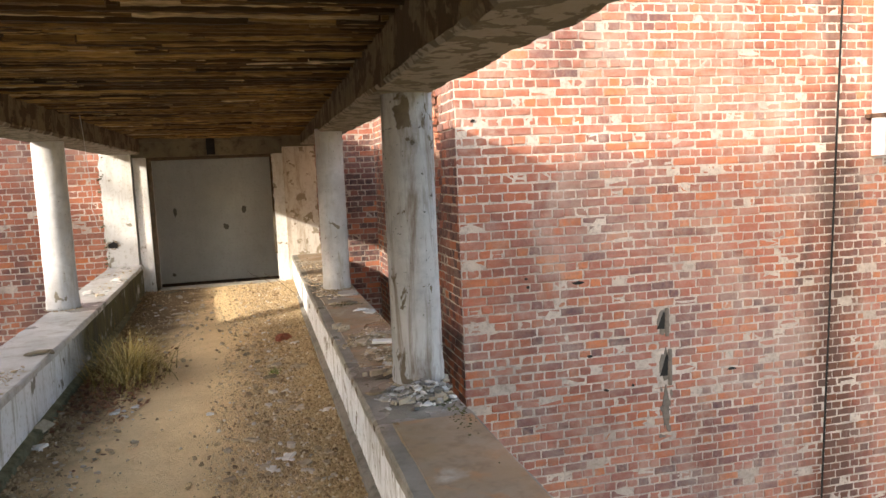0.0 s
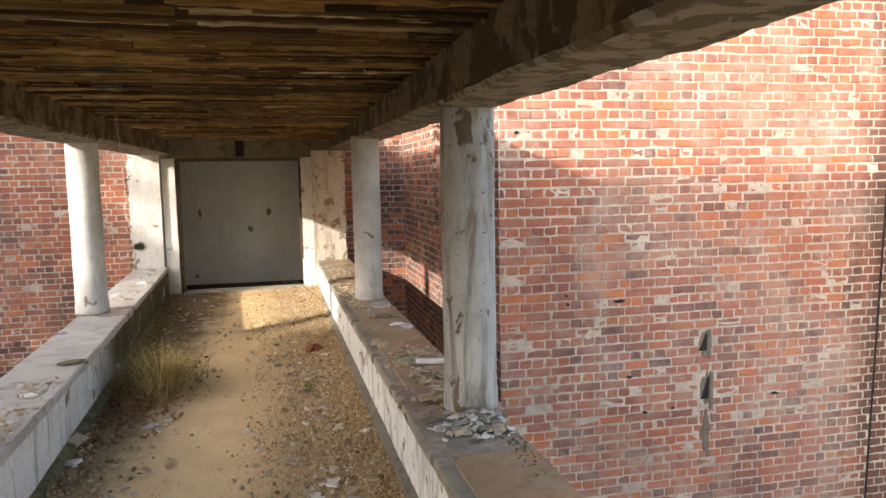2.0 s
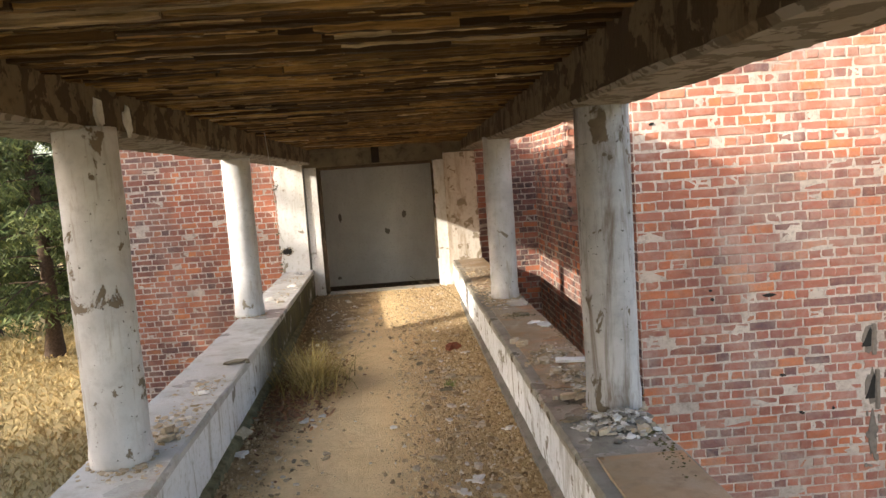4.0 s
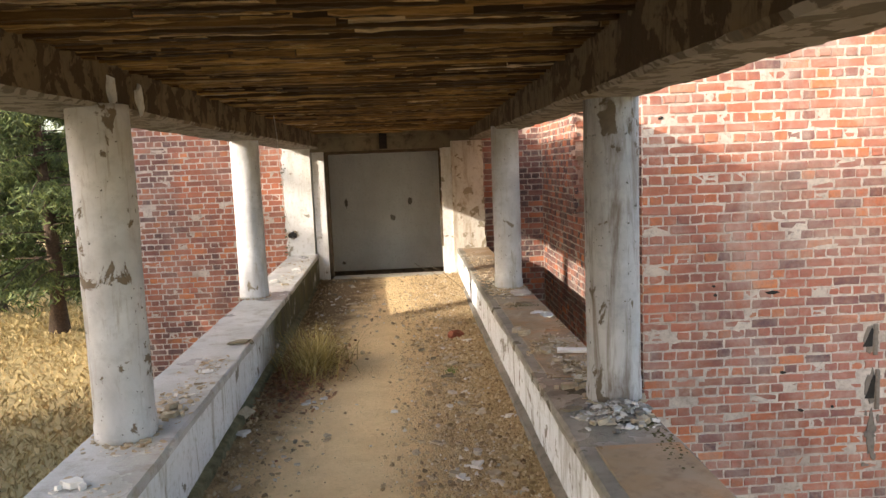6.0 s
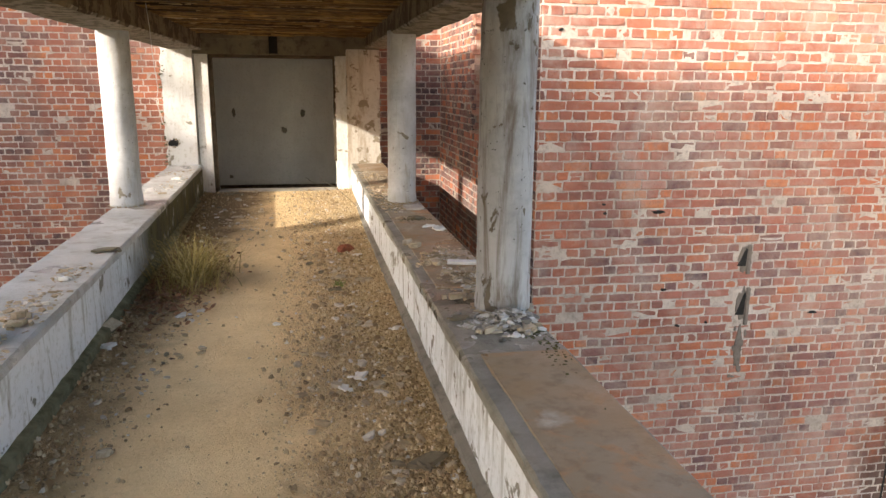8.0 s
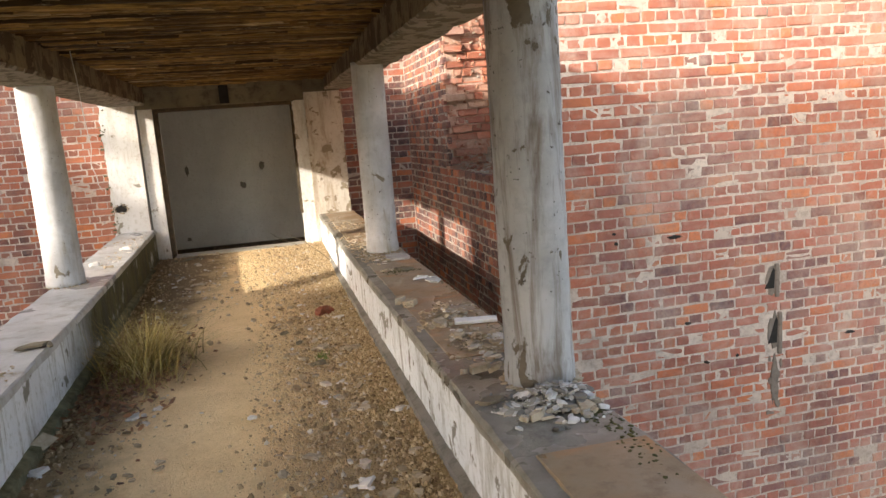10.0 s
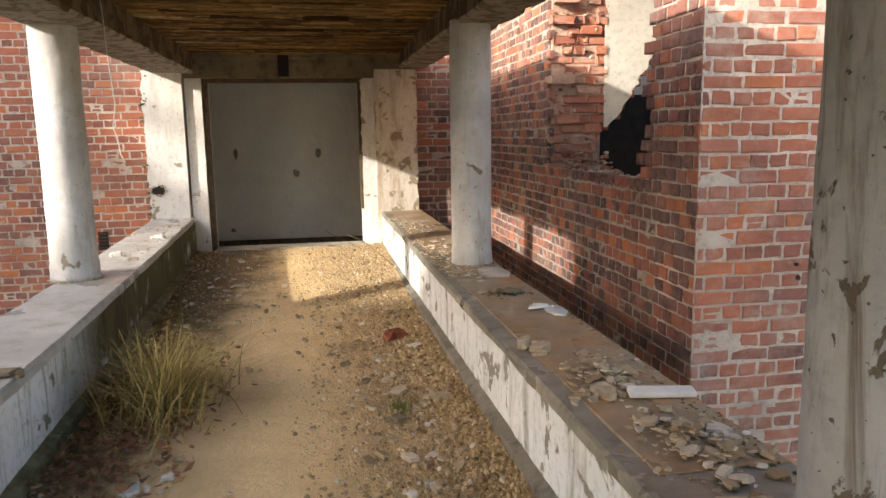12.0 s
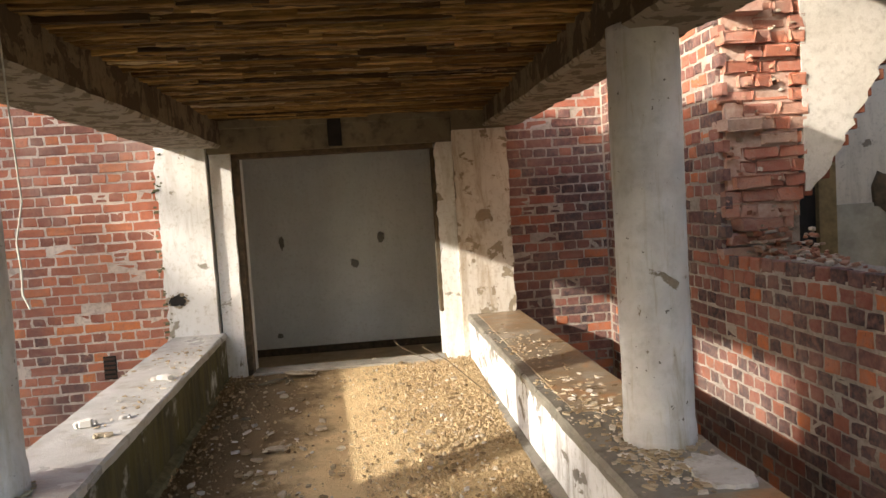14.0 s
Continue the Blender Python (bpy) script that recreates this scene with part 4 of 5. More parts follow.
tagged(part("rubble", bm, MAT["rubble"], jamb, "brick and mortar rubble along the sill"), kind="stuff")
for k in range(26):
    y = WIN_S - 0.02 + rnd.uniform(-0.12, 0.06)
    bm = bmesh.new()
    zc = SILL + 0.04 + (k % 22) * COURSE
    box(bm, EX + rnd.uniform(0.0, 0.1), EX + rnd.uniform(0.18, 0.4), y - 0.11, y + rnd.uniform(-0.02, 0.06), zc - 0.036, zc + 0.036, 0.008)
    part("brick", bm, MAT["red_fragment"], jamb)

# niches in the south wall with cement smeared round them
for q, (cx, cz, w, h) in enumerate(NICHES):
    th = tagged(empty("wall_niche", (cx, EY, cz)), "small dark niche with a strip of cement in the brick wall", "niche", "wall niches")
    bm = bmesh.new()
    shard(bm, (0, 0, 0), w * 1.4, h * 1.7, 0.012, 70 + q, points=15)
    bmesh.ops.rotate(bm, verts=bm.verts, matrix=Matrix.Rotation(radians(90), 3, "X"))
    bmesh.ops.translate(bm, verts=bm.verts, vec=(0, -0.004, 0))
    patch = part("cement_patch", bm, MAT["grey_cement"], th)
    # Black wedge on the face paints the shade of the niche hollow.
    bm = bmesh.new()
    low, high = -h * 0.45, h * 0.6
    pts = [(-w * 0.75, low), (w * 0.1, low), (w * 0.18, high * 0.8), (w * 0.05, high), (-w * 0.12, high * 0.75)]
    fr = [bm.verts.new((x, -0.013, z)) for x, z in pts]
    bk = [bm.verts.new((x, 0.02, z)) for x, z in pts]
    bm.faces.new(fr), bm.faces.new(bk[::-1])
    for k in range(5):
        bm.faces.new((fr[k], bk[k], bk[(k + 1) % 5], fr[(k + 1) % 5]))
    part("recess", bm, MAT["void_black"], patch, "black wedge for the shaded recess")
    bm = bmesh.new()
    box(bm, w * 0.2, w * 0.62, -0.022, 0.02, -h * 0.95, h * 0.8, 0.014)
    part("cement_strip", bm, MAT["grey_cement"], patch)
bm = bmesh.new()
shard(bm, (0, 0, 0), 0.08, 0.46, 0.010, 91, points=17)
for k in range(9):
    shard(bm, (rnd.uniform(-0.07, 0.07), rnd.uniform(-0.3, 0.3), 0), rnd.uniform(0.02, 0.06), rnd.uniform(0.02, 0.09), 0.008, 910 + k, points=9)
bmesh.ops.rotate(bm, verts=bm.verts, matrix=Matrix.Rotation(radians(90), 3, "X"))
bmesh.ops.translate(bm, verts=bm.verts, vec=(4.42, EY - 0.008, -0.90))
tagged(part("cement_smear", bm, MAT["grey_cement"]), "grey smear of cement on the brick wall", "cement smear")

# Dark flakes laid on the brick face stand for shade inside small holes.
for k, (x, z, w, hh) in enumerate(((3.47, 0.50, 0.15, 0.035), (2.944, 0.50, 0.035, 0.04), (2.93, 0.58, 0.04, 0.025), (3.58, -0.25, 0.07, 0.03), (3.75, -0.62, 0.06, 0.03), (4.05, -0.60, 0.03, 0.03), (5.2, -0.55, 0.12, 0.03), (2.45, 2.10, 0.05, 0.03))):
    bm = bmesh.new()
    shard(bm, (0, 0, 0), w, hh, 0.012, 60 + k, points=9)
    bmesh.ops.rotate(bm, verts=bm.verts, matrix=Matrix.Rotation(radians(90), 3, "X"))
    bmesh.ops.translate(bm, verts=bm.verts, vec=(x, EY - 0.006, z))
    part("hole", bm, MAT["void_black"], south, "small dark hole in the brickwork")

pipe = tagged(empty("downpipe", (6.93, EY - 0.10, 1.62)), "white painted downpipe cut off above the ground", "pipe")
bm = bmesh.new()
bmesh.ops.create_cone(bm, cap_ends=True, segments=24, radius1=0.07, radius2=0.07, depth=3.4, matrix=Matrix.Translation((0, 0, 1.7)))
part("tube", bm, MAT["pipe"], pipe, smooth=False)
bm = bmesh.new()
bmesh.ops.create_cone(bm, cap_ends=True, segments=24, radius1=0.08, radius2=0.08, depth=0.05, matrix=Matrix.Translation((0, 0, 0.42)))
box(bm, -0.09, 0.09, 0.03, 0.10, 0.40, 0.44)
clamp = part("clamp", bm, MAT["iron"], pipe, "dark pipe clamp")
for bx in (-0.075, 0.075):
    bm = bmesh.new()
    bmesh.ops.create_cone(bm, cap_ends=True, segments=8, radius1=0.009, radius2=0.007, depth=0.014, matrix=Matrix.Translation((bx, 0.024, 0.42)) @ Matrix.Rotation(radians(90), 4, "X"))
    part("bolt", bm, MAT["iron"], clamp)

# ---- loose things in the walkway ----
rnd = random.Random(77)

V, F = [], []
for k in range(46000):
    y = rnd.uniform(1.0, FAR) if rnd.random() < 0.7 else rnd.uniform(2.5, 8)
    side = rnd.random()
    f = rnd.betavariate(1.2, 2.6)
    if side < 0.80:
        x = r_in(y) - f * 1.15
    elif side < 0.92:
        x = l_in(y) + f * 0.45
    else:
        x = rnd.uniform(l_in(y), r_in(y))
    fx = (x - l_in(y)) / (r_in(y) - l_in(y))
    e = max(0.0, abs(fx - 0.47) - 0.26) * 2.2
    if y < 9.0 and rnd.random() < 0.9 - 4.0 * max(0.0, abs(fx - 0.40) - 0.10) - 0.25 * noise.noise((x * 3, y * 3, 40)):
        continue
    s = rnd.uniform(0.003, 0.0065) if rnd.random() < 0.85 else rnd.uniform(0.007, 0.016)
    a, z0 = rnd.uniform(0, 6.28), e * e * 0.05 - 0.009 + floor_z(x, y) + 0.010 * max(0.0, fx - 0.55)
    n = len(V)
    for q in range(5):
        b, r = a + 1.2566 * q, s * rnd.uniform(0.7, 1.25)
        V.append((x + math.cos(b) * r, y + math.sin(b) * r, z0))
    for q in range(3):
        b, r = a + 2.0944 * q, s * rnd.uniform(0.3, 0.75)
        V.append((x + math.cos(b) * r, y + math.sin(b) * r, z0 + s * rnd.uniform(0.7, 1.4)))
    F += [(n + 5, n + 6, n + 7), (n, n + 1, n + 5), (n + 1, n + 2, n + 6, n + 5), (n + 2, n + 3, n + 6), (n + 3, n + 4, n + 7, n + 6), (n + 4, n, n + 5, n + 7)]
tagged(new("gravel", mesh_from("gravel", V, F, MAT["pebble"])), "grit and small stones strewn on the walkway floor", "gravel", kind="stuff")

def lump(name, loc, size, seed, mat, label, cat, flat=0.5, group=""):
    bm = bmesh.new()
    stone(bm, (0, 0, 0), size, seed, flat)
    low = min(v.co.z for v in bm.verts)
    for v in bm.verts:
        v.co.z -= low
    ob = part(name, bm, mat)
    ob.location = loc
    return tagged(ob, label, cat, group)

def flake(loc, length, width, thick, seed, mat, label, tilt=(0, 0), turn=0.0, group="plaster fragments"):
    bm = bmesh.new()
    shard(bm, (0, 0, 0), length, width, thick * 0.7, seed, tilt, turn)
    extra = random.Random(seed + 5)
    for k in range(3):
        a = extra.uniform(0, 6.28)
        shard(bm, (math.cos(a) * length * 0.5, math.sin(a) * width * 0.6, -thick * 0.1), length * 0.35, width * 0.4, thick * 0.5, seed + 11 + k, (extra.uniform(-0.4, 0.4), extra.uniform(-0.4, 0.4)), extra.uniform(0, 6))
    low = min(v.co.z for v in bm.verts)
    for v in bm.verts:
        v.co.z -= low
    ob = part("plaster_fragment", bm, mat)
    ob.location = loc
    return tagged(ob, label, "plaster fragment", group)

# rubble on the floor
bm = bmesh.new()
box(bm, -0.065, 0.065, -0.045, 0.045, 0.0, 0.06, 0.014)
bmesh.ops.subdivide_edges(bm, edges=bm.edges[:], cuts=2, use_grid_fill=True)
for v in bm.verts:
    v.co += Vector([noise.noise((v.co.x * 22, v.co.y * 22, v.co.z * 20 + k)) * 0.035 for k in (1, 5, 9)])
ob = part("brick_fragment", bm, MAT["red_fragment"])
ob.matrix_world = pose(0.62, 7.98, 0.0, 0, 0, 25)
tagged(ob, "broken half of a red brick on the dirt", "brick fragment")
for x, y, ln, w, t, mat, turn in ((0.74, 7.76, 0.11, 0.06, 0.02, "white_fragment", 0.4), (0.86, 5.52, 0.09, 0.06, 0.03, "white_fragment", 0.9),
                                  (0.57, 4.73, 0.12, 0.08, 0.022, "white_fragment", 0.5), (0.47, 4.58, 0.085, 0.06, 0.018, "white_fragment", 2.0), (0.66, 4.60, 0.10, 0.07, 0.02, "fragment", 1.0),
                                  (-0.96, 5.46, 0.13, 0.10, 0.03, "white_fragment", 0.2), (-0.64, 11.75, 0.30, 0.13, 0.02, "fragment", 0.2), (-0.86, 11.55, 0.34, 0.08, 0.02, "lintel", 0.6),
                                  (-0.60, 9.9, 0.16, 0.10, 0.02, "fragment", 0.1), (0.80, 3.72, 0.26, 0.09, 0.03, "lintel", 0.35), (0.05, 5.75, 0.05, 0.04, 0.02, "white_fragment", 0.0),
                                  (0.50, 6.55, 0.12, 0.08, 0.03, "lintel", 0.8), (-0.62, 6.05, 0.11, 0.06, 0.02, "white_fragment", 1.3), (-0.5, 6.15, 0.07, 0.05, 0.015, "white_fragment", 0.3),
                                  (0.75, 6.8, 0.16, 0.09, 0.03, "fragment", 0.3), (0.55, 6.95, 0.18, 0.10, 0.02, "fragment", 1.2), (0.35, 5.1, 0.09, 0.06, 0.02, "fragment", 0.2)):
    flake((x, y, floor_z(x, y) - 0.004), ln, w, t, int(abs(x) * 100 + y * 10), MAT[mat], "flat flake of fallen plaster lying in the dirt", (rnd.uniform(-0.15, 0.15), rnd.uniform(-0.15, 0.15)), turn)
bm = bmesh.new()
shard(bm, (0.0, 0.0, 0.12), 0.14, 0.10, 0.025, 200, (1.1, 0.2), 0.3)
ob = part("plaster_fragment", bm, MAT["fragment"])
ob.location = (-1.0, 5.72, -0.06)
tagged(ob, "plaster flake leaning on the parapet foot", "plaster fragment", "plaster fragments")
for k in range(46):
    y = rnd.uniform(3.2, 11.5)
    if rnd.random() < 0.7:
        x = r_in(y) - 0.08 - rnd.betavariate(1.1, 2.2) * 0.8
    else:
        x = l_in(y) + 0.08 + rnd.betavariate(1.1, 2.2) * 0.7
    lump("stone", (x, y, floor_z(x, y) - 0.010), rnd.uniform(0.018, 0.045), 1000 + k, MAT[rnd.choice(("fragment", "lintel", "cement", "fragment"))], "small broken stone lying in the dirt", "stone", 0.6, "stones on the floor")

def litter(cx, cy, rx, ry, n, smin, smax, seed, mat, label):
    r2 = random.Random(seed)
    bm = bmesh.new()
    for k in range(n):
        x, y = r2.gauss(cx, rx), r2.gauss(cy, ry)
        if not l_in(y) + 0.04 < x < r_in(y) - 0.04:
            continue
        q = smin * (smax / smin) ** (r2.random() ** 2)
        if r2.random() < 0.6:
            shard(bm, (x, y, q * 0.2 + floor_z(x, y)), q * 2.2, q * 1.5, q * 0.45, seed * 900 + k, (r2.uniform(-0.35, 0.35), r2.uniform(-0.35, 0.35)), r2.uniform(0, 6))
        else:
            stone(bm, (x, y, q * 0.2 + floor_z(x, y)), q, seed * 900 + k, 0.6)
    tagged(part("floor_rubble", bm, mat), label, "rubble", kind="stuff")

MAT["clod"] = scattered("dirt_clods", [(0.0, (0.17, 0.115, 0.06)), (0.4, (0.32, 0.23, 0.13)), (0.8, (0.50, 0.37, 0.215)), (1.0, (0.62, 0.50, 0.34))], 0.95, 90.0)
r4 = random.Random(50)
bm = bmesh.new()
for k in range(1500):
    y = r4.uniform(2.6, 11.6)
    if r4.random() < 0.72:
        x = r_in(y) - 0.05 - r4.betavariate(1.1, 2.4) * 0.95
    else:
        x = l_in(y) + 0.05 + r4.betavariate(1.1, 3.0) * 0.75
    q = r4.uniform(0.007, 0.014) if r4.random() < 0.8 else r4.uniform(0.014, 0.030)
    fx = (x - l_in(y)) / (r_in(y) - l_in(y))
    stone(bm, (x, y, floor_z(x, y) + (max(0.0, abs(fx - 0.47) - 0.26) * 2.2) ** 2 * 0.05), q, 7000 + k, 0.55)
tagged(part("dirt_clods", bm, MAT["clod"]), "crumbly clods of dirt along the parapet feet", "dirt", kind="stuff")
litter(0.52, 4.55, 0.17, 0.28, 90, 0.008, 0.04, 21, MAT["chip"], "plaster flakes strewn on the dirt")
litter(0.60, 6.2, 0.24, 1.1, 420, 0.008, 0.045, 22, MAT["chip"], "broken stones and plaster in the dirt")
litter(0.80, 3.75, 0.12, 0.18, 60, 0.01, 0.045, 23, MAT["chip"], "rubble heaped at the parapet foot")
litter(-0.62, 6.05, 0.16, 0.25, 60, 0.006, 0.022, 24, MAT["chip"], "small white plaster chips on the dirt")
litter(-0.72, 4.9, 0.18, 0.8, 150, 0.008, 0.03, 25, MAT["chip"], "plaster crumbs along the parapet")
litter(-0.60, 9.4, 0.25, 1.2, 260, 0.008, 0.04, 26, MAT["chip"], "plaster flakes along the mossy parapet")
litter(0.50, 9.4, 0.30, 1.3, 420, 0.007, 0.032, 27, MAT["chip"], "crumbled plaster near the doorway")

# rubble on the copings
def strew(name, cx, cy, rx, ry, n, smin, smax, seed, mat, label, zf, heap=0.0):
    r2 = random.Random(seed)
    bm = bmesh.new()
    for k in range(n):
        x, y = r2.gauss(cx, rx), r2.gauss(cy, ry)
        fi, fo = (r_in(y), r_out(y)) if cx > 0 else (l_out(y), l_in(y))
        if not fi + 0.02 < x < fo - 0.02:
            continue
        s = smin * (smax / smin) ** (r2.random() ** 2)
        up = heap * r2.random() * math.exp(-((x - cx) / rx) ** 2 * 0.7 - ((y - cy) / ry) ** 2 * 0.7)
        if r2.random() < 0.2:
            stone(bm, (x, y, zf + up + s * 0.2), s, seed * 1000 + k, 0.6)
        else:
            shard(bm, (x, y, zf + up + s * 0.2), s * 2.4, s * 1.6, s * 0.4, seed * 1000 + k, (r2.uniform(-0.3, 0.3), r2.uniform(-0.3, 0.3)), r2.uniform(0, 6))
    tagged(part(name, bm, mat), label, "rubble", kind="stuff")

zt = 0.44
strew("coping_rubble", 1.31, 4.27, 0.11, 0.08, 620, 0.007, 0.034, 1, MAT["flake_chip"], "grey and white plaster flakes heaped at the column foot", zt + 0.004, 0.07)
strew("coping_rubble", 1.22, 5.72, 0.10, 0.15, 260, 0.006, 0.032, 2, MAT["chip"], "plaster rubble on the damp coping", zt + 0.004, 0.03)
strew("coping_rubble", 1.25, 5.12, 0.09, 0.14, 260, 0.006, 0.034, 3, MAT["chip"], "plaster rubble on the damp coping", zt + 0.004, 0.035)
strew("coping_rubble", 1.12, 8.06, 0.10, 0.14, 320, 0.006, 0.026, 4, MAT["chip"], "crumbled plaster heaped at the column foot", zt)
strew("coping_rubble", 1.10, 9.2, 0.10, 0.55, 800, 0.006, 0.026, 5, MAT["chip"], "crumbled plaster strewn along the coping", zt + 0.008)
strew("coping_rubble", 1.10, 10.9, 0.10, 0.5, 700, 0.006, 0.02, 6, MAT["chip"], "crumbled plaster strewn along the coping", zt + 0.02)
strew("coping_rubble", -1.17, 4.15, 0.08, 0.07, 85, 0.006, 0.02, 7, MAT["chip"], "sandy rubble at the foot of the column", zt)
strew("coping_rubble", -1.17, 4.85, 0.08, 0.22, 204, 0.006, 0.03, 8, MAT["chip"], "plaster rubble on the coping", zt)
strew("coping_rubble", -1.20, 5.6, 0.08, 0.15, 119, 0.005, 0.02, 9, MAT["chip"], "plaster rubble on the coping", zt)
strew("coping_rubble", -1.15, 3.65, 0.09, 0.10, 102, 0.006, 0.02, 10, MAT["chip"], "sandy rubble on the coping", zt)
strew("coping_rubble", -1.30, 9.9, 0.10, 0.35, 85, 0.006, 0.02, 11, MAT["chip"], "pale chips on the coping", zt + 0.015)
strew("coping_rubble", -1.40, 11.0, 0.12, 0.3, 102, 0.006, 0.02, 12, MAT["chip"], "pale chips on the coping", zt + 0.024)
for x, y, ln, w, t, mat, turn in ((1.02, 6.19, 0.11, 0.07, 0.05, "fragment", 0.7), (1.08, 6.10, 0.09, 0.06, 0.05, "fragment", 0.4),
                                  (1.17, 4.14, 0.11, 0.06, 0.035, "fragment", 0.3), (1.37, 4.16, 0.13, 0.09, 0.03, "fragment", 1.2), (1.28, 4.06, 0.07, 0.04, 0.015, "white_fragment", 0.8),
                                  (1.12, 4.72, 0.17, 0.08, 0.04, "fragment", 0.35), (1.06, 4.35, 0.11, 0.06, 0.018, "lintel", 0.1), (1.13, 5.55, 0.13, 0.09, 0.03, "fragment", 1.4),
                                  (1.28, 6.85, 0.16, 0.09, 0.015, "white_fragment", 0.3), (1.25, 7.25, 0.15, 0.10, 0.02, "lintel", 0.5), (1.1, 7.3, 0.09, 0.06, 0.02, "fragment", 0.9),
                                  (-1.25, 3.72, 0.12, 0.09, 0.04, "white_fragment", 0.5), (-1.18, 5.45, 0.08, 0.05, 0.03, "white_fragment", 0.2), (-1.15, 4.72, 0.10, 0.07, 0.05, "fragment", 0.8),
                                  (-1.12, 4.58, 0.12, 0.06, 0.035, "fragment", 0.5), (-1.15, 6.25, 0.20, 0.09, 0.02, "lintel", 0.3), (-1.46, 9.25, 0.09, 0.06, 0.05, "white_fragment", 0.4),
                                  (-1.30, 9.35, 0.07, 0.04, 0.02, "white_fragment", 0.9), (-1.30, 9.05, 0.10, 0.05, 0.025, "fragment", 0.2), (-1.33, 10.2, 0.13, 0.07, 0.04, "white_fragment", 0.4)):
    flake((x, y, top_z(y) + 0.002), ln, w, t, int(abs(x) * 1000 + y * 10), MAT[mat], "broken plaster lump lying on the coping", (rnd.uniform(-0.12, 0.12), rnd.uniform(-0.12, 0.12)), turn, "fragments on the coping")

bm = bmesh.new()
box(bm, -0.12, 0.12, -0.03, 0.03, 0.0, 0.02, 0.004)
for v in bm.verts:
    v.co += Vector([noise.noise((v.co.x * 14, v.co.y * 14, k)) * 0.009 for k in (1, 5, 9)])
ob = part("plaster_slab", bm, MAT["white_fragment"])
ob.matrix_world = pose(1.325, 5.50, 0.452, 2, 3, -8)
tagged(ob, "squared white plaster slab on the coping edge", "plaster fragment")

# grass tuft with dead leaves
def blade(bm, base, lean, height, width, curl, turn):
    pts = []
    for k in range(6):
        f = k / 5
        out = lean * f + curl * f * f
        pts.append((Vector((math.cos(turn) * out, math.sin(turn) * out, height * (f - 0.35 * min(1.0, curl / max(height, 0.01)) * f * f))), width * (1 - f * 0.85)))
    side = Vector((-math.sin(turn), math.cos(turn), 0))
    prev = None
    for p, w in pts:
        cur = (bm.verts.new(base + p - side * w / 2), bm.verts.new(base + p + side * w / 2))
        if prev:
            bm.faces.new((prev[0], prev[1], cur[1], cur[0]))
        prev = cur

tuft = tagged(empty("grass_tuft", (-0.68, 6.98, 0.0)), "dry yellow grass tuft growing at the parapet foot", "grass tuft")
rnd = random.Random(12)
bm = bmesh.new()
for k in range(850):
    a, r = rnd.uniform(0, 6.28), abs(rnd.gauss(0, 0.13))
    base = Vector((math.cos(a) * r * 1.1, math.sin(a) * r * 2.0, -0.01))
    if base.x < -0.34:
        base.x = -0.32
    blade(bm, base, rnd.uniform(0.02, 0.22), rnd.uniform(0.14, 0.46), rnd.uniform(0.005, 0.011), rnd.uniform(0.04, 0.34), rnd.gauss(-0.2, 1.7))
for k in range(26):
    blade(bm, Vector((rnd.uniform(-0.15, 0.1), rnd.uniform(-0.2, 0.25), 0)), rnd.uniform(-0.1, 0.1), rnd.uniform(0.4, 0.58), 0.003, rnd.uniform(0, 0.1), rnd.uniform(0, 6.28))
tagged(part("foliage", bm, MAT["tuft"], tuft), kind="stuff")
bm = bmesh.new()
for k in range(1500):
    x, y = rnd.gauss(-0.10, 0.16), rnd.gauss(0.0, 0.55)
    if x > -0.34:
        shard(bm, (x, y, 0.015 + rnd.uniform(0, 0.03)), rnd.uniform(0.025, 0.065), rnd.uniform(0.015, 0.04), 0.002, 3000 + k, (rnd.uniform(-0.6, 0.6), rnd.uniform(-0.6, 0.6)), rnd.uniform(0, 6))
tagged(part("leaf_litter", bm, MAT["leaf_litter"], tuft, "reddish dead leaves round the grass"), kind="stuff")

bm = bmesh.new()
for k in range(46):
    z = rnd.uniform(0.45, 2.15)
    stone(bm, (-1.77 + rnd.uniform(-0.03, 0.015 + (0.05 if z > 1.75 or z < 0.85 else 0.0)), FAR - 0.055 + rnd.uniform(-0.012, 0.02), z), rnd.uniform(0.010, 0.030), 1500 + k, 0.8)
part("broken_edge", bm, MAT["mossy"], bpy.data.objects["wall_north"], "crumbled mossy edge of the pilaster")

# hanging wire, twigs
def tube(name, pts, radius, material):
    cu = bpy.data.curves.new(name, "CURVE")
    cu.dimensions, cu.bevel_depth, cu.bevel_resolution = "3D", radius, 2
    sp = cu.splines.new("POLY")
    sp.points.add(len(pts) - 1)
    for p, q in zip(sp.points, pts):
        p.co = (*q, 1)
    cu.materials.append(material)
    return new(name, cu)

wire = [(-1.09, 7.95, CEIL - 0.02), (-1.07, 7.94, 2.1), (-1.06, 7.93, 1.85), (-1.03, 7.89, 1.58), (-1.045, 7.86, 1.45), (-1.0, 7.78, 1.36), (-0.985, 7.74, 1.29), (-0.957, 7.718, 1.246)]
tagged(tube("hanging_wire", wire, 0.003, MAT["wire"]), "loose grey electric wire dangling from the ceiling", "wire")
tagged(tube("twig", [(0.93, 10.3, 0.01), (0.80, 10.7, 0.10), (0.62, 11.3, 0.19), (0.45, 11.8, 0.22)], 0.004, MAT["frame_wood"]), "thin dry twig lying across the floor", "twig")
tagged(tube("twig", [(0.70, 11.5, 0.01), (0.5, 11.75, 0.11), (0.28, 11.9, 0.20), (0.2, 12.0, 0.25)], 0.003, MAT["frame_wood"]), "thin dry twig leaning in the doorway", "twig")

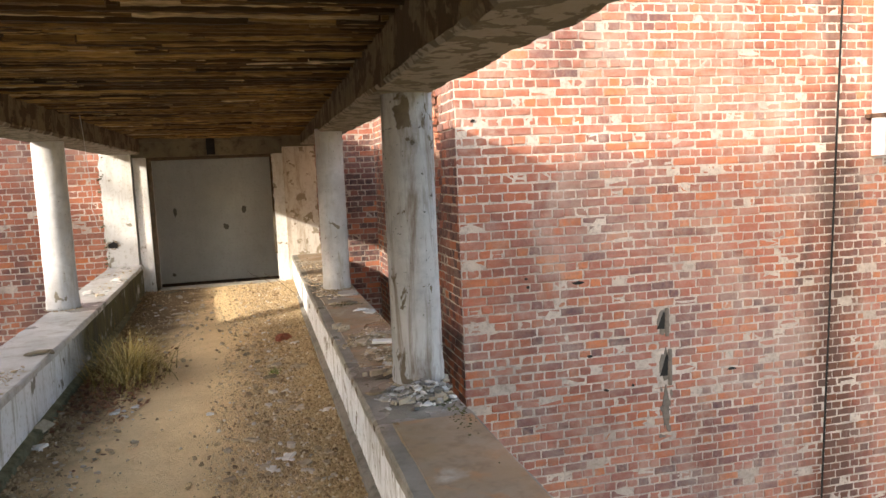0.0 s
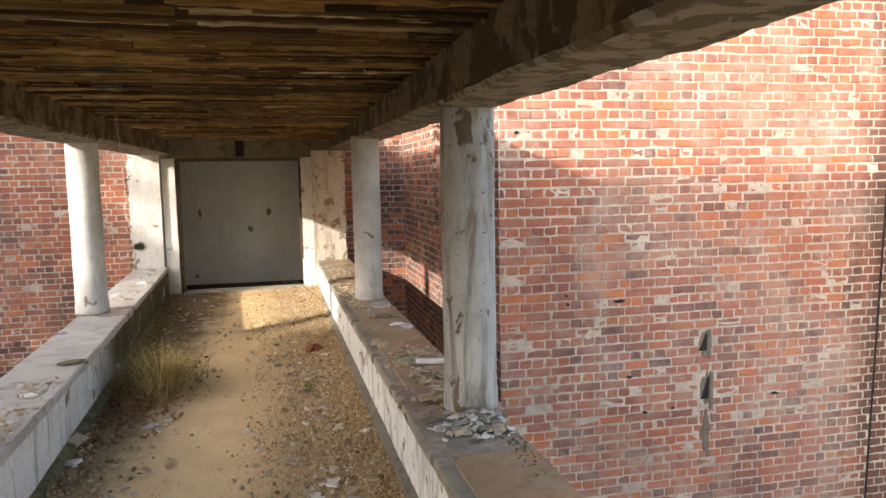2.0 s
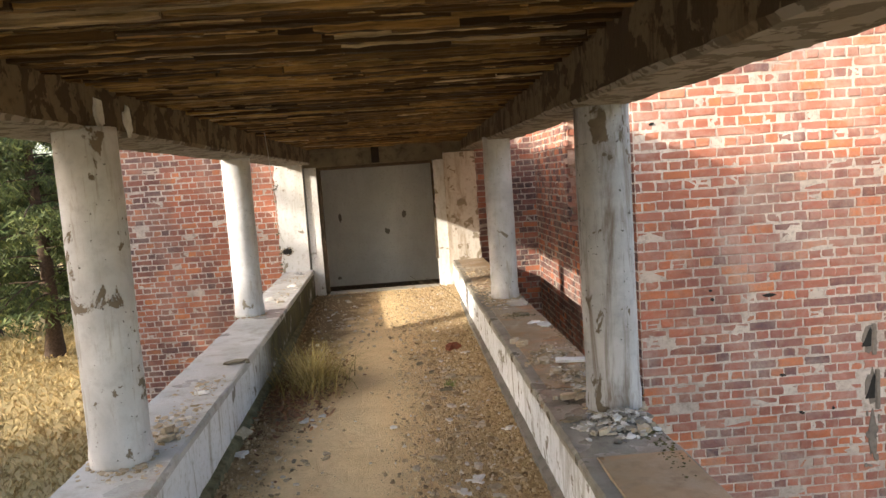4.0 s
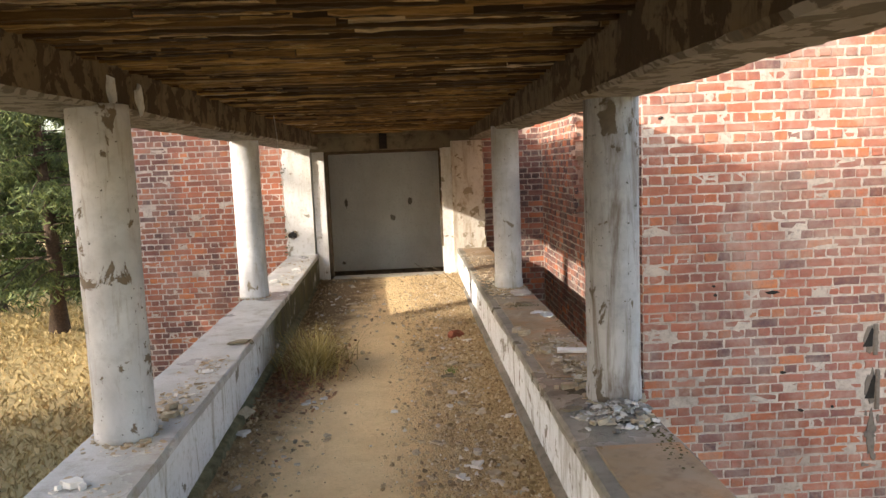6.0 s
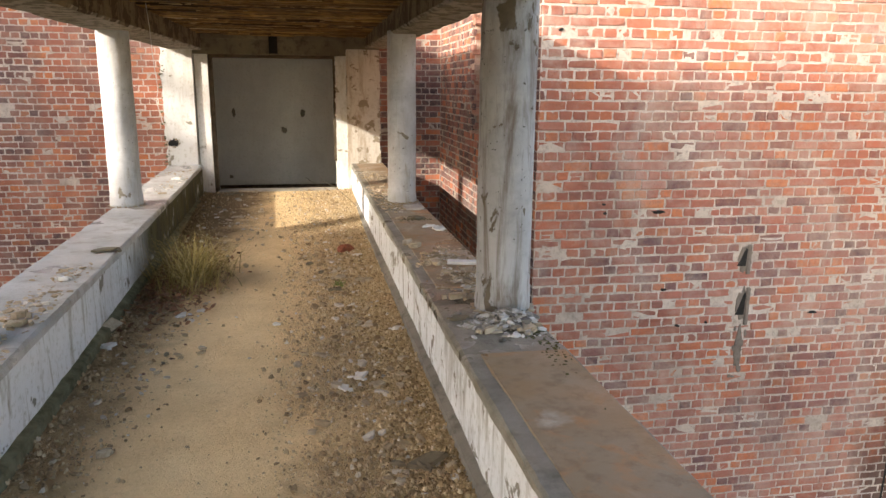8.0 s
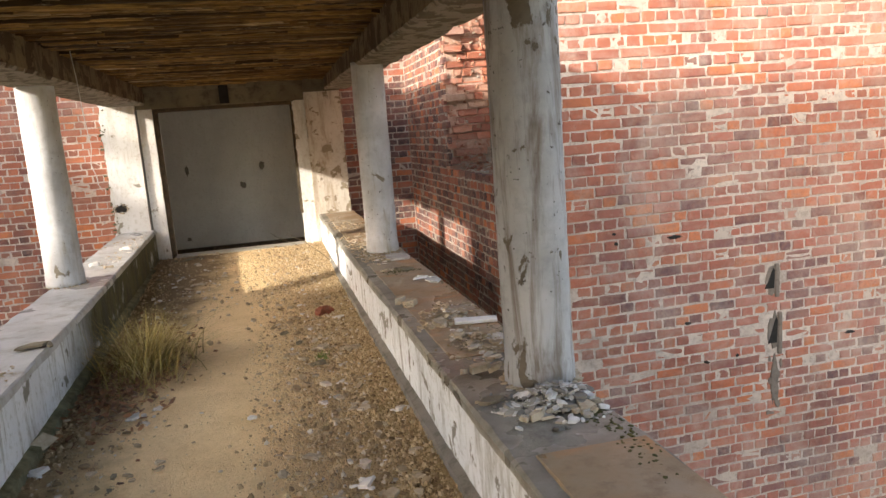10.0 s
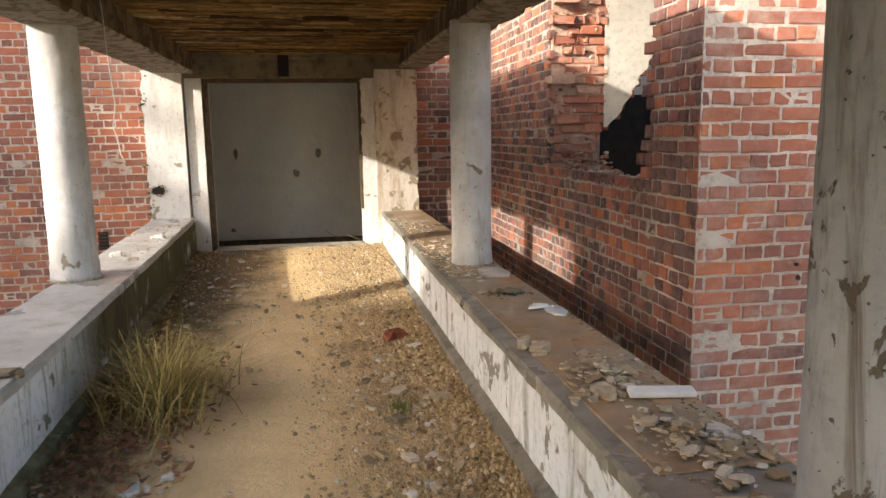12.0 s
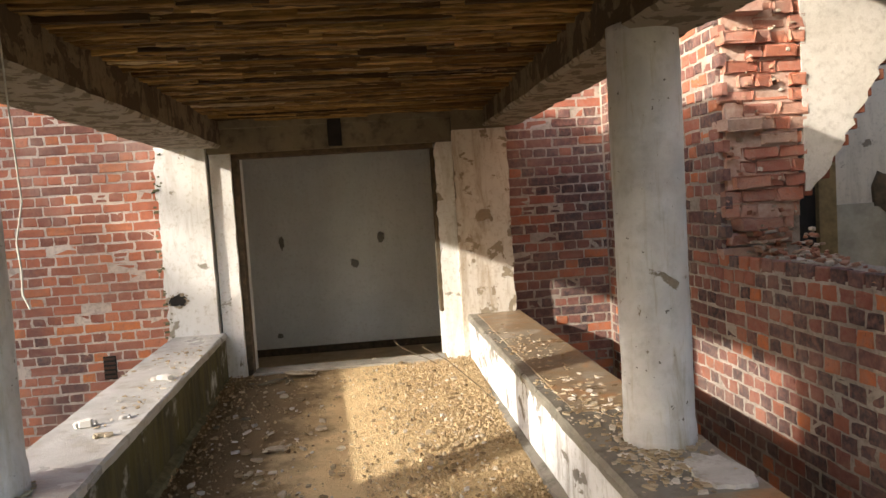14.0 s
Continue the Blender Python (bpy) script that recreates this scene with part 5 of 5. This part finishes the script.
# weed in the dirt, moss on the coping, a notch in the pilaster, a vent in the facade
MAT["weed"] = scattered("weed_leaves", [(0.0, (0.07, 0.13, 0.02)), (1.0, (0.20, 0.28, 0.05))], 0.6, 12.0)
weed = bmesh.new()
r3 = random.Random(8)
for k in range(44):
    blade(weed, Vector((r3.gauss(0, 0.025), r3.gauss(0, 0.035), -0.005)), r3.uniform(0.01, 0.03), r3.uniform(0.02, 0.055), 0.008, r3.uniform(0.005, 0.03), r3.uniform(0, 6.28))
ob = part("weed", weed, MAT["weed"])
ob.location = (0.51, 6.69, 0.004)
tagged(ob, "tiny green weed sprouting from the grit", "weed")
MAT["moss"] = scattered("cushion_moss", [(0.0, (0.025, 0.035, 0.010)), (0.6, (0.06, 0.07, 0.018)), (1.0, (0.12, 0.12, 0.035))], 0.95, 40.0)
for mx, my, rx, ry, cnt in ((1.23, 7.25, 0.075, 0.05, 220), (1.40, 5.3, 0.03, 0.22, 160), (1.40, 4.0, 0.03, 0.30, 180), (1.42, 6.4, 0.022, 0.35, 160)):
    bm = bmesh.new()
    for k in range(cnt):
        x, y = r3.gauss(mx, rx), r3.gauss(my, ry)
        if r_in(y) + 0.03 < x < r_out(y) - 0.012:
            stone(bm, (x, y, top_z(y) + 0.003), r3.uniform(0.004, 0.013), 5000 + k + cnt, 0.6)
    tagged(part("moss", bm, MAT["moss"]), "dark green moss cushions on the damp coping", "moss", kind="stuff")
# Black flake on the pilaster paints the shaded depth of the notch.
bm = bmesh.new()
shard(bm, (0, 0, 0), 0.17, 0.12, 0.02, 415, points=13)
bmesh.ops.rotate(bm, verts=bm.verts, matrix=Matrix.Rotation(radians(90), 3, "X"))
bmesh.ops.translate(bm, verts=bm.verts, vec=(-1.66, FAR - 0.062, 0.79))
part("notch", bm, MAT["void_black"], bpy.data.objects["wall_north"], "dark notch broken out of the pilaster")
bm = bmesh.new()
for k in range(34):
    a, q = r3.uniform(0, 6.28), r3.uniform(0.75, 1.15)
    stone(bm, (-1.66 + math.cos(a) * 0.085 * q, FAR - 0.066, 0.79 + math.sin(a) * 0.062 * q), r3.uniform(0.008, 0.022), 5600 + k, 0.8)
part("notch_rim", bm, MAT["fragment"], bpy.data.objects["wall_north"], "crumbled mortar round the notch")
vent = tagged(empty("air_vent", (-2.355, FACE - 0.012, 0.21)), "rusty iron air vent set low in the brick facade", "vent")
# Black plate stands for the shaded hole; the slats over it are added.
boxed("backing", (-0.055, 0.055, 0.0, 0.012, -0.105, 0.105), MAT["void_black"], vent)
for q in range(5):
    boxed("slat", (-0.05, 0.05, -0.010, -0.001, -0.09 + q * 0.04, -0.068 + q * 0.04), MAT["iron"], vent, 0.002)

# flakes of paint left on the west beam
for y, z, h in ((4.36, 2.13, 0.20), (4.72, 2.12, 0.19)):
    bm = bmesh.new()
    shard(bm, (0, 0, 0), h * 0.8, 0.11, 0.014, int(y * 100), points=14)
    bmesh.ops.rotate(bm, verts=bm.verts, matrix=Matrix.Rotation(radians(90), 3, "Y"))
    ob = part("plaster_remnant", bm, MAT["pilaster"])
    ob.location = (-1.192, y, z + 0.06)
    tagged(ob, "curled scrap of pale plaster on the beam", "plaster scrap")

# ---- outdoors ----
def conifer(loc, height, seed):
    r2 = random.Random(seed)
    tree = tagged(empty("conifer_tree", loc), "tall dark green conifer with drooping branches", "tree", "conifers in the field")
    bm = bmesh.new()
    rings = []
    for k in range(15):
        f = k / 14
        r = 0.20 * (1 - f) ** 0.8 + 0.01 + (0.07 if k == 0 else 0)
        rings.append([bm.verts.new((math.cos(a) * r * (1 + 0.1 * noise.noise((a, f * 9, seed))) + 0.12 * noise.noise((f * 3, seed, 0)), math.sin(a) * r + 0.12 * noise.noise((f * 3, seed, 5)), f * height)) for a in [6.2832 * q / 14 for q in range(14)]])
    for a, b in zip(rings, rings[1:]):
        for q in range(14):
            bm.faces.new((a[q], a[(q + 1) % 14], b[(q + 1) % 14], b[q]))
    part("trunk", bm, MAT["tree_bark"], tree, smooth=True)
    limbs, V, F = bmesh.new(), [], []
    for k in range(120):
        f = 0.09 + 0.89 * (k / 120) ** 0.9
        z0, a = f * height, r2.uniform(0, 6.2832)
        ln = (1 - f) ** 0.7 * height * 0.30 * r2.uniform(0.6, 1.1) + 0.3
        drop = r2.uniform(0.05, 0.35)
        path = [Vector((math.cos(a) * ln * s, math.sin(a) * ln * s, z0 + ln * (0.12 * s - drop * s * s))) for s in (0, 0.25, 0.5, 0.75, 1.0)]
        for p, q in zip(path, path[1:]):
            w = 0.03 * (1 - f * 0.7)
            up, sd = Vector((0, 0, w)), Vector((-math.sin(a), math.cos(a), 0)) * w
            vs = [limbs.verts.new(v) for v in (p + up, p + sd, p - up, p - sd, q + up * 0.7, q + sd * 0.7, q - up * 0.7, q - sd * 0.7)]
            for i in range(4):
                limbs.faces.new((vs[i], vs[(i + 1) % 4], vs[4 + (i + 1) % 4], vs[4 + i]))
        for c in range(int(120 + ln * 190)):
            s = r2.uniform(0.15, 1.05)
            i = min(3, int(s * 4))
            p = path[i].lerp(path[i + 1], min(1.0, s * 4 - i))
            spread = 0.10 + 0.22 * s * (1 - s * 0.4)
            p = p + Vector((r2.gauss(0, spread), r2.gauss(0, spread), -abs(r2.gauss(0, 0.22)) * (0.4 + s)))
            b, t = r2.uniform(0, 6.2832), r2.uniform(0.06, 0.15)
            d = Vector((math.cos(b) * 0.6, math.sin(b) * 0.6, r2.uniform(-1.1, -0.1))).normalized()
            sd = d.cross(Vector((math.cos(b + 1.2), math.sin(b + 1.2), 0.3))).normalized()
            n = len(V)
            V += [tuple(p - sd * t * 0.18), tuple(p + sd * t * 0.18), tuple(p + d * t * 1.2 + sd * t * 0.10), tuple(p + d * t * 1.5), tuple(p + d * t * 1.2 - sd * t * 0.10)]
            F += [(n, n + 1, n + 2, n + 3, n + 4)]
    tagged(part("branchwork", limbs, MAT["tree_bark"], tree), kind="stuff")
    crown = new("crown", mesh_from("crown", V, F, MAT["needle"]))
    crown.parent = tree
    return tree

t1 = conifer((-9.8, 20.7, FIELD), 11.5, 3)
copy_thing(t1, pose(-13.6, 24.5, FIELD, 0, 0, 130))
# Unseen extra conifer, added only to shade the west facade.
copy_thing(t1, pose(-11.4, 8.5, FIELD, 0, 0, 200))
copy_thing(t1, pose(-12.0, 33.0, FIELD, 0, 0, 250))
copy_thing(t1, pose(-19.5, 31.0, FIELD, 0, 0, 40))

rnd = random.Random(4)
V, F = [], []
for k in range(26000):
    d = rnd.random() ** 1.5
    y = 6 + d * 20 + rnd.uniform(-1, 1)
    x = -3.2 - rnd.random() * (2 + y * 0.62)
    if x > -4.6 and y > 11.6:
        continue
    h, a, lean = rnd.uniform(0.04, 0.17), rnd.uniform(0, 6.28), rnd.uniform(0.02, 0.14)
    ca, sa = math.cos(a), math.sin(a)
    w = 0.006 + 0.0006 * y
    n = len(V)
    V += [(x - sa * w, y + ca * w, FIELD - 0.01), (x + sa * w, y - ca * w, FIELD - 0.01), (x + ca * lean + sa * w * 0.2, y + sa * lean - ca * w * 0.2, FIELD + h), (x + ca * lean * 1.4, y + sa * lean * 1.4, FIELD + h * 0.8)]
    F += [(n, n + 1, n + 2, n + 3)]
tagged(new("dry_grass", mesh_from("dry_grass", V, F, MAT["straw"])), "dry matted grass of the field", "grass", kind="stuff")

# distance: pale road, low wall and woods
road = boxed("road", (-60, -5, 41, 46, FIELD - 0.4, FIELD + 0.015), MAT["cement"])
tagged(road, "pale concrete road beyond the trees", "road", kind="structure")
V, F = [], []
for k in range(7000):
    x, y = rnd.uniform(-90, 20), rnd.uniform(66, 80)
    z = FIELD + rnd.random() ** 0.8 * (5.5 + 3 * noise.noise((x * 0.09, 2, 1)))
    s, a = rnd.uniform(0.3, 0.8), rnd.uniform(0, 6.28)
    n = len(V)
    V += [(x - s * math.cos(a), y - s * math.sin(a), z - s * 0.5), (x + s * math.cos(a), y + s * math.sin(a), z - s * 0.4), (x + s * 0.3, y, z + s * 0.7)]
    F += [(n, n + 1, n + 2)]
tagged(new("far_woods", mesh_from("far_woods", V, F, MAT["needle"])), "low woods along the edge of the field", "woods", kind="stuff")

# ---- bricks, last ----
brick_wall(south, (EX, EY, 0), (1, 0, 0), (0, -1, 0), [(0.0, 9.0, -3.5, 4.6)], lambda u, z: 0.0 < u < 2.1 and -0.2 < z < 1.6, MAT["brick_south_one"], MAT["brick_south_all"], south_holes, seed=2, split=lambda z: joint_x(z) - EX)
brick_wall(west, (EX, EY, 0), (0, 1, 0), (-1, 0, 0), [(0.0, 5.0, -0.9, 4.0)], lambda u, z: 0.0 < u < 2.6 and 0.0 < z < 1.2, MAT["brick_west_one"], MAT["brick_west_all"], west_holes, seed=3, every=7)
brick_wall(end_w, (-4.30, FACE, 0), (1, 0, 0), (0, -1, 0), [(0.0, 2.58, FIELD, 4.0)], lambda u, z: 1.3 < u < 2.6 and 0.3 < z < 2.2, MAT["brick_facade_one"], MAT["brick_facade_all"], seed=5)
brick_wall(end_w, (-4.30, FACE, 0), (0, 1, 0), (-1, 0, 0), [(0.0, 3.0, FIELD, 4.0)], lambda u, z: False, MAT["brick_facade_one"], MAT["brick_facade_all"], seed=6)
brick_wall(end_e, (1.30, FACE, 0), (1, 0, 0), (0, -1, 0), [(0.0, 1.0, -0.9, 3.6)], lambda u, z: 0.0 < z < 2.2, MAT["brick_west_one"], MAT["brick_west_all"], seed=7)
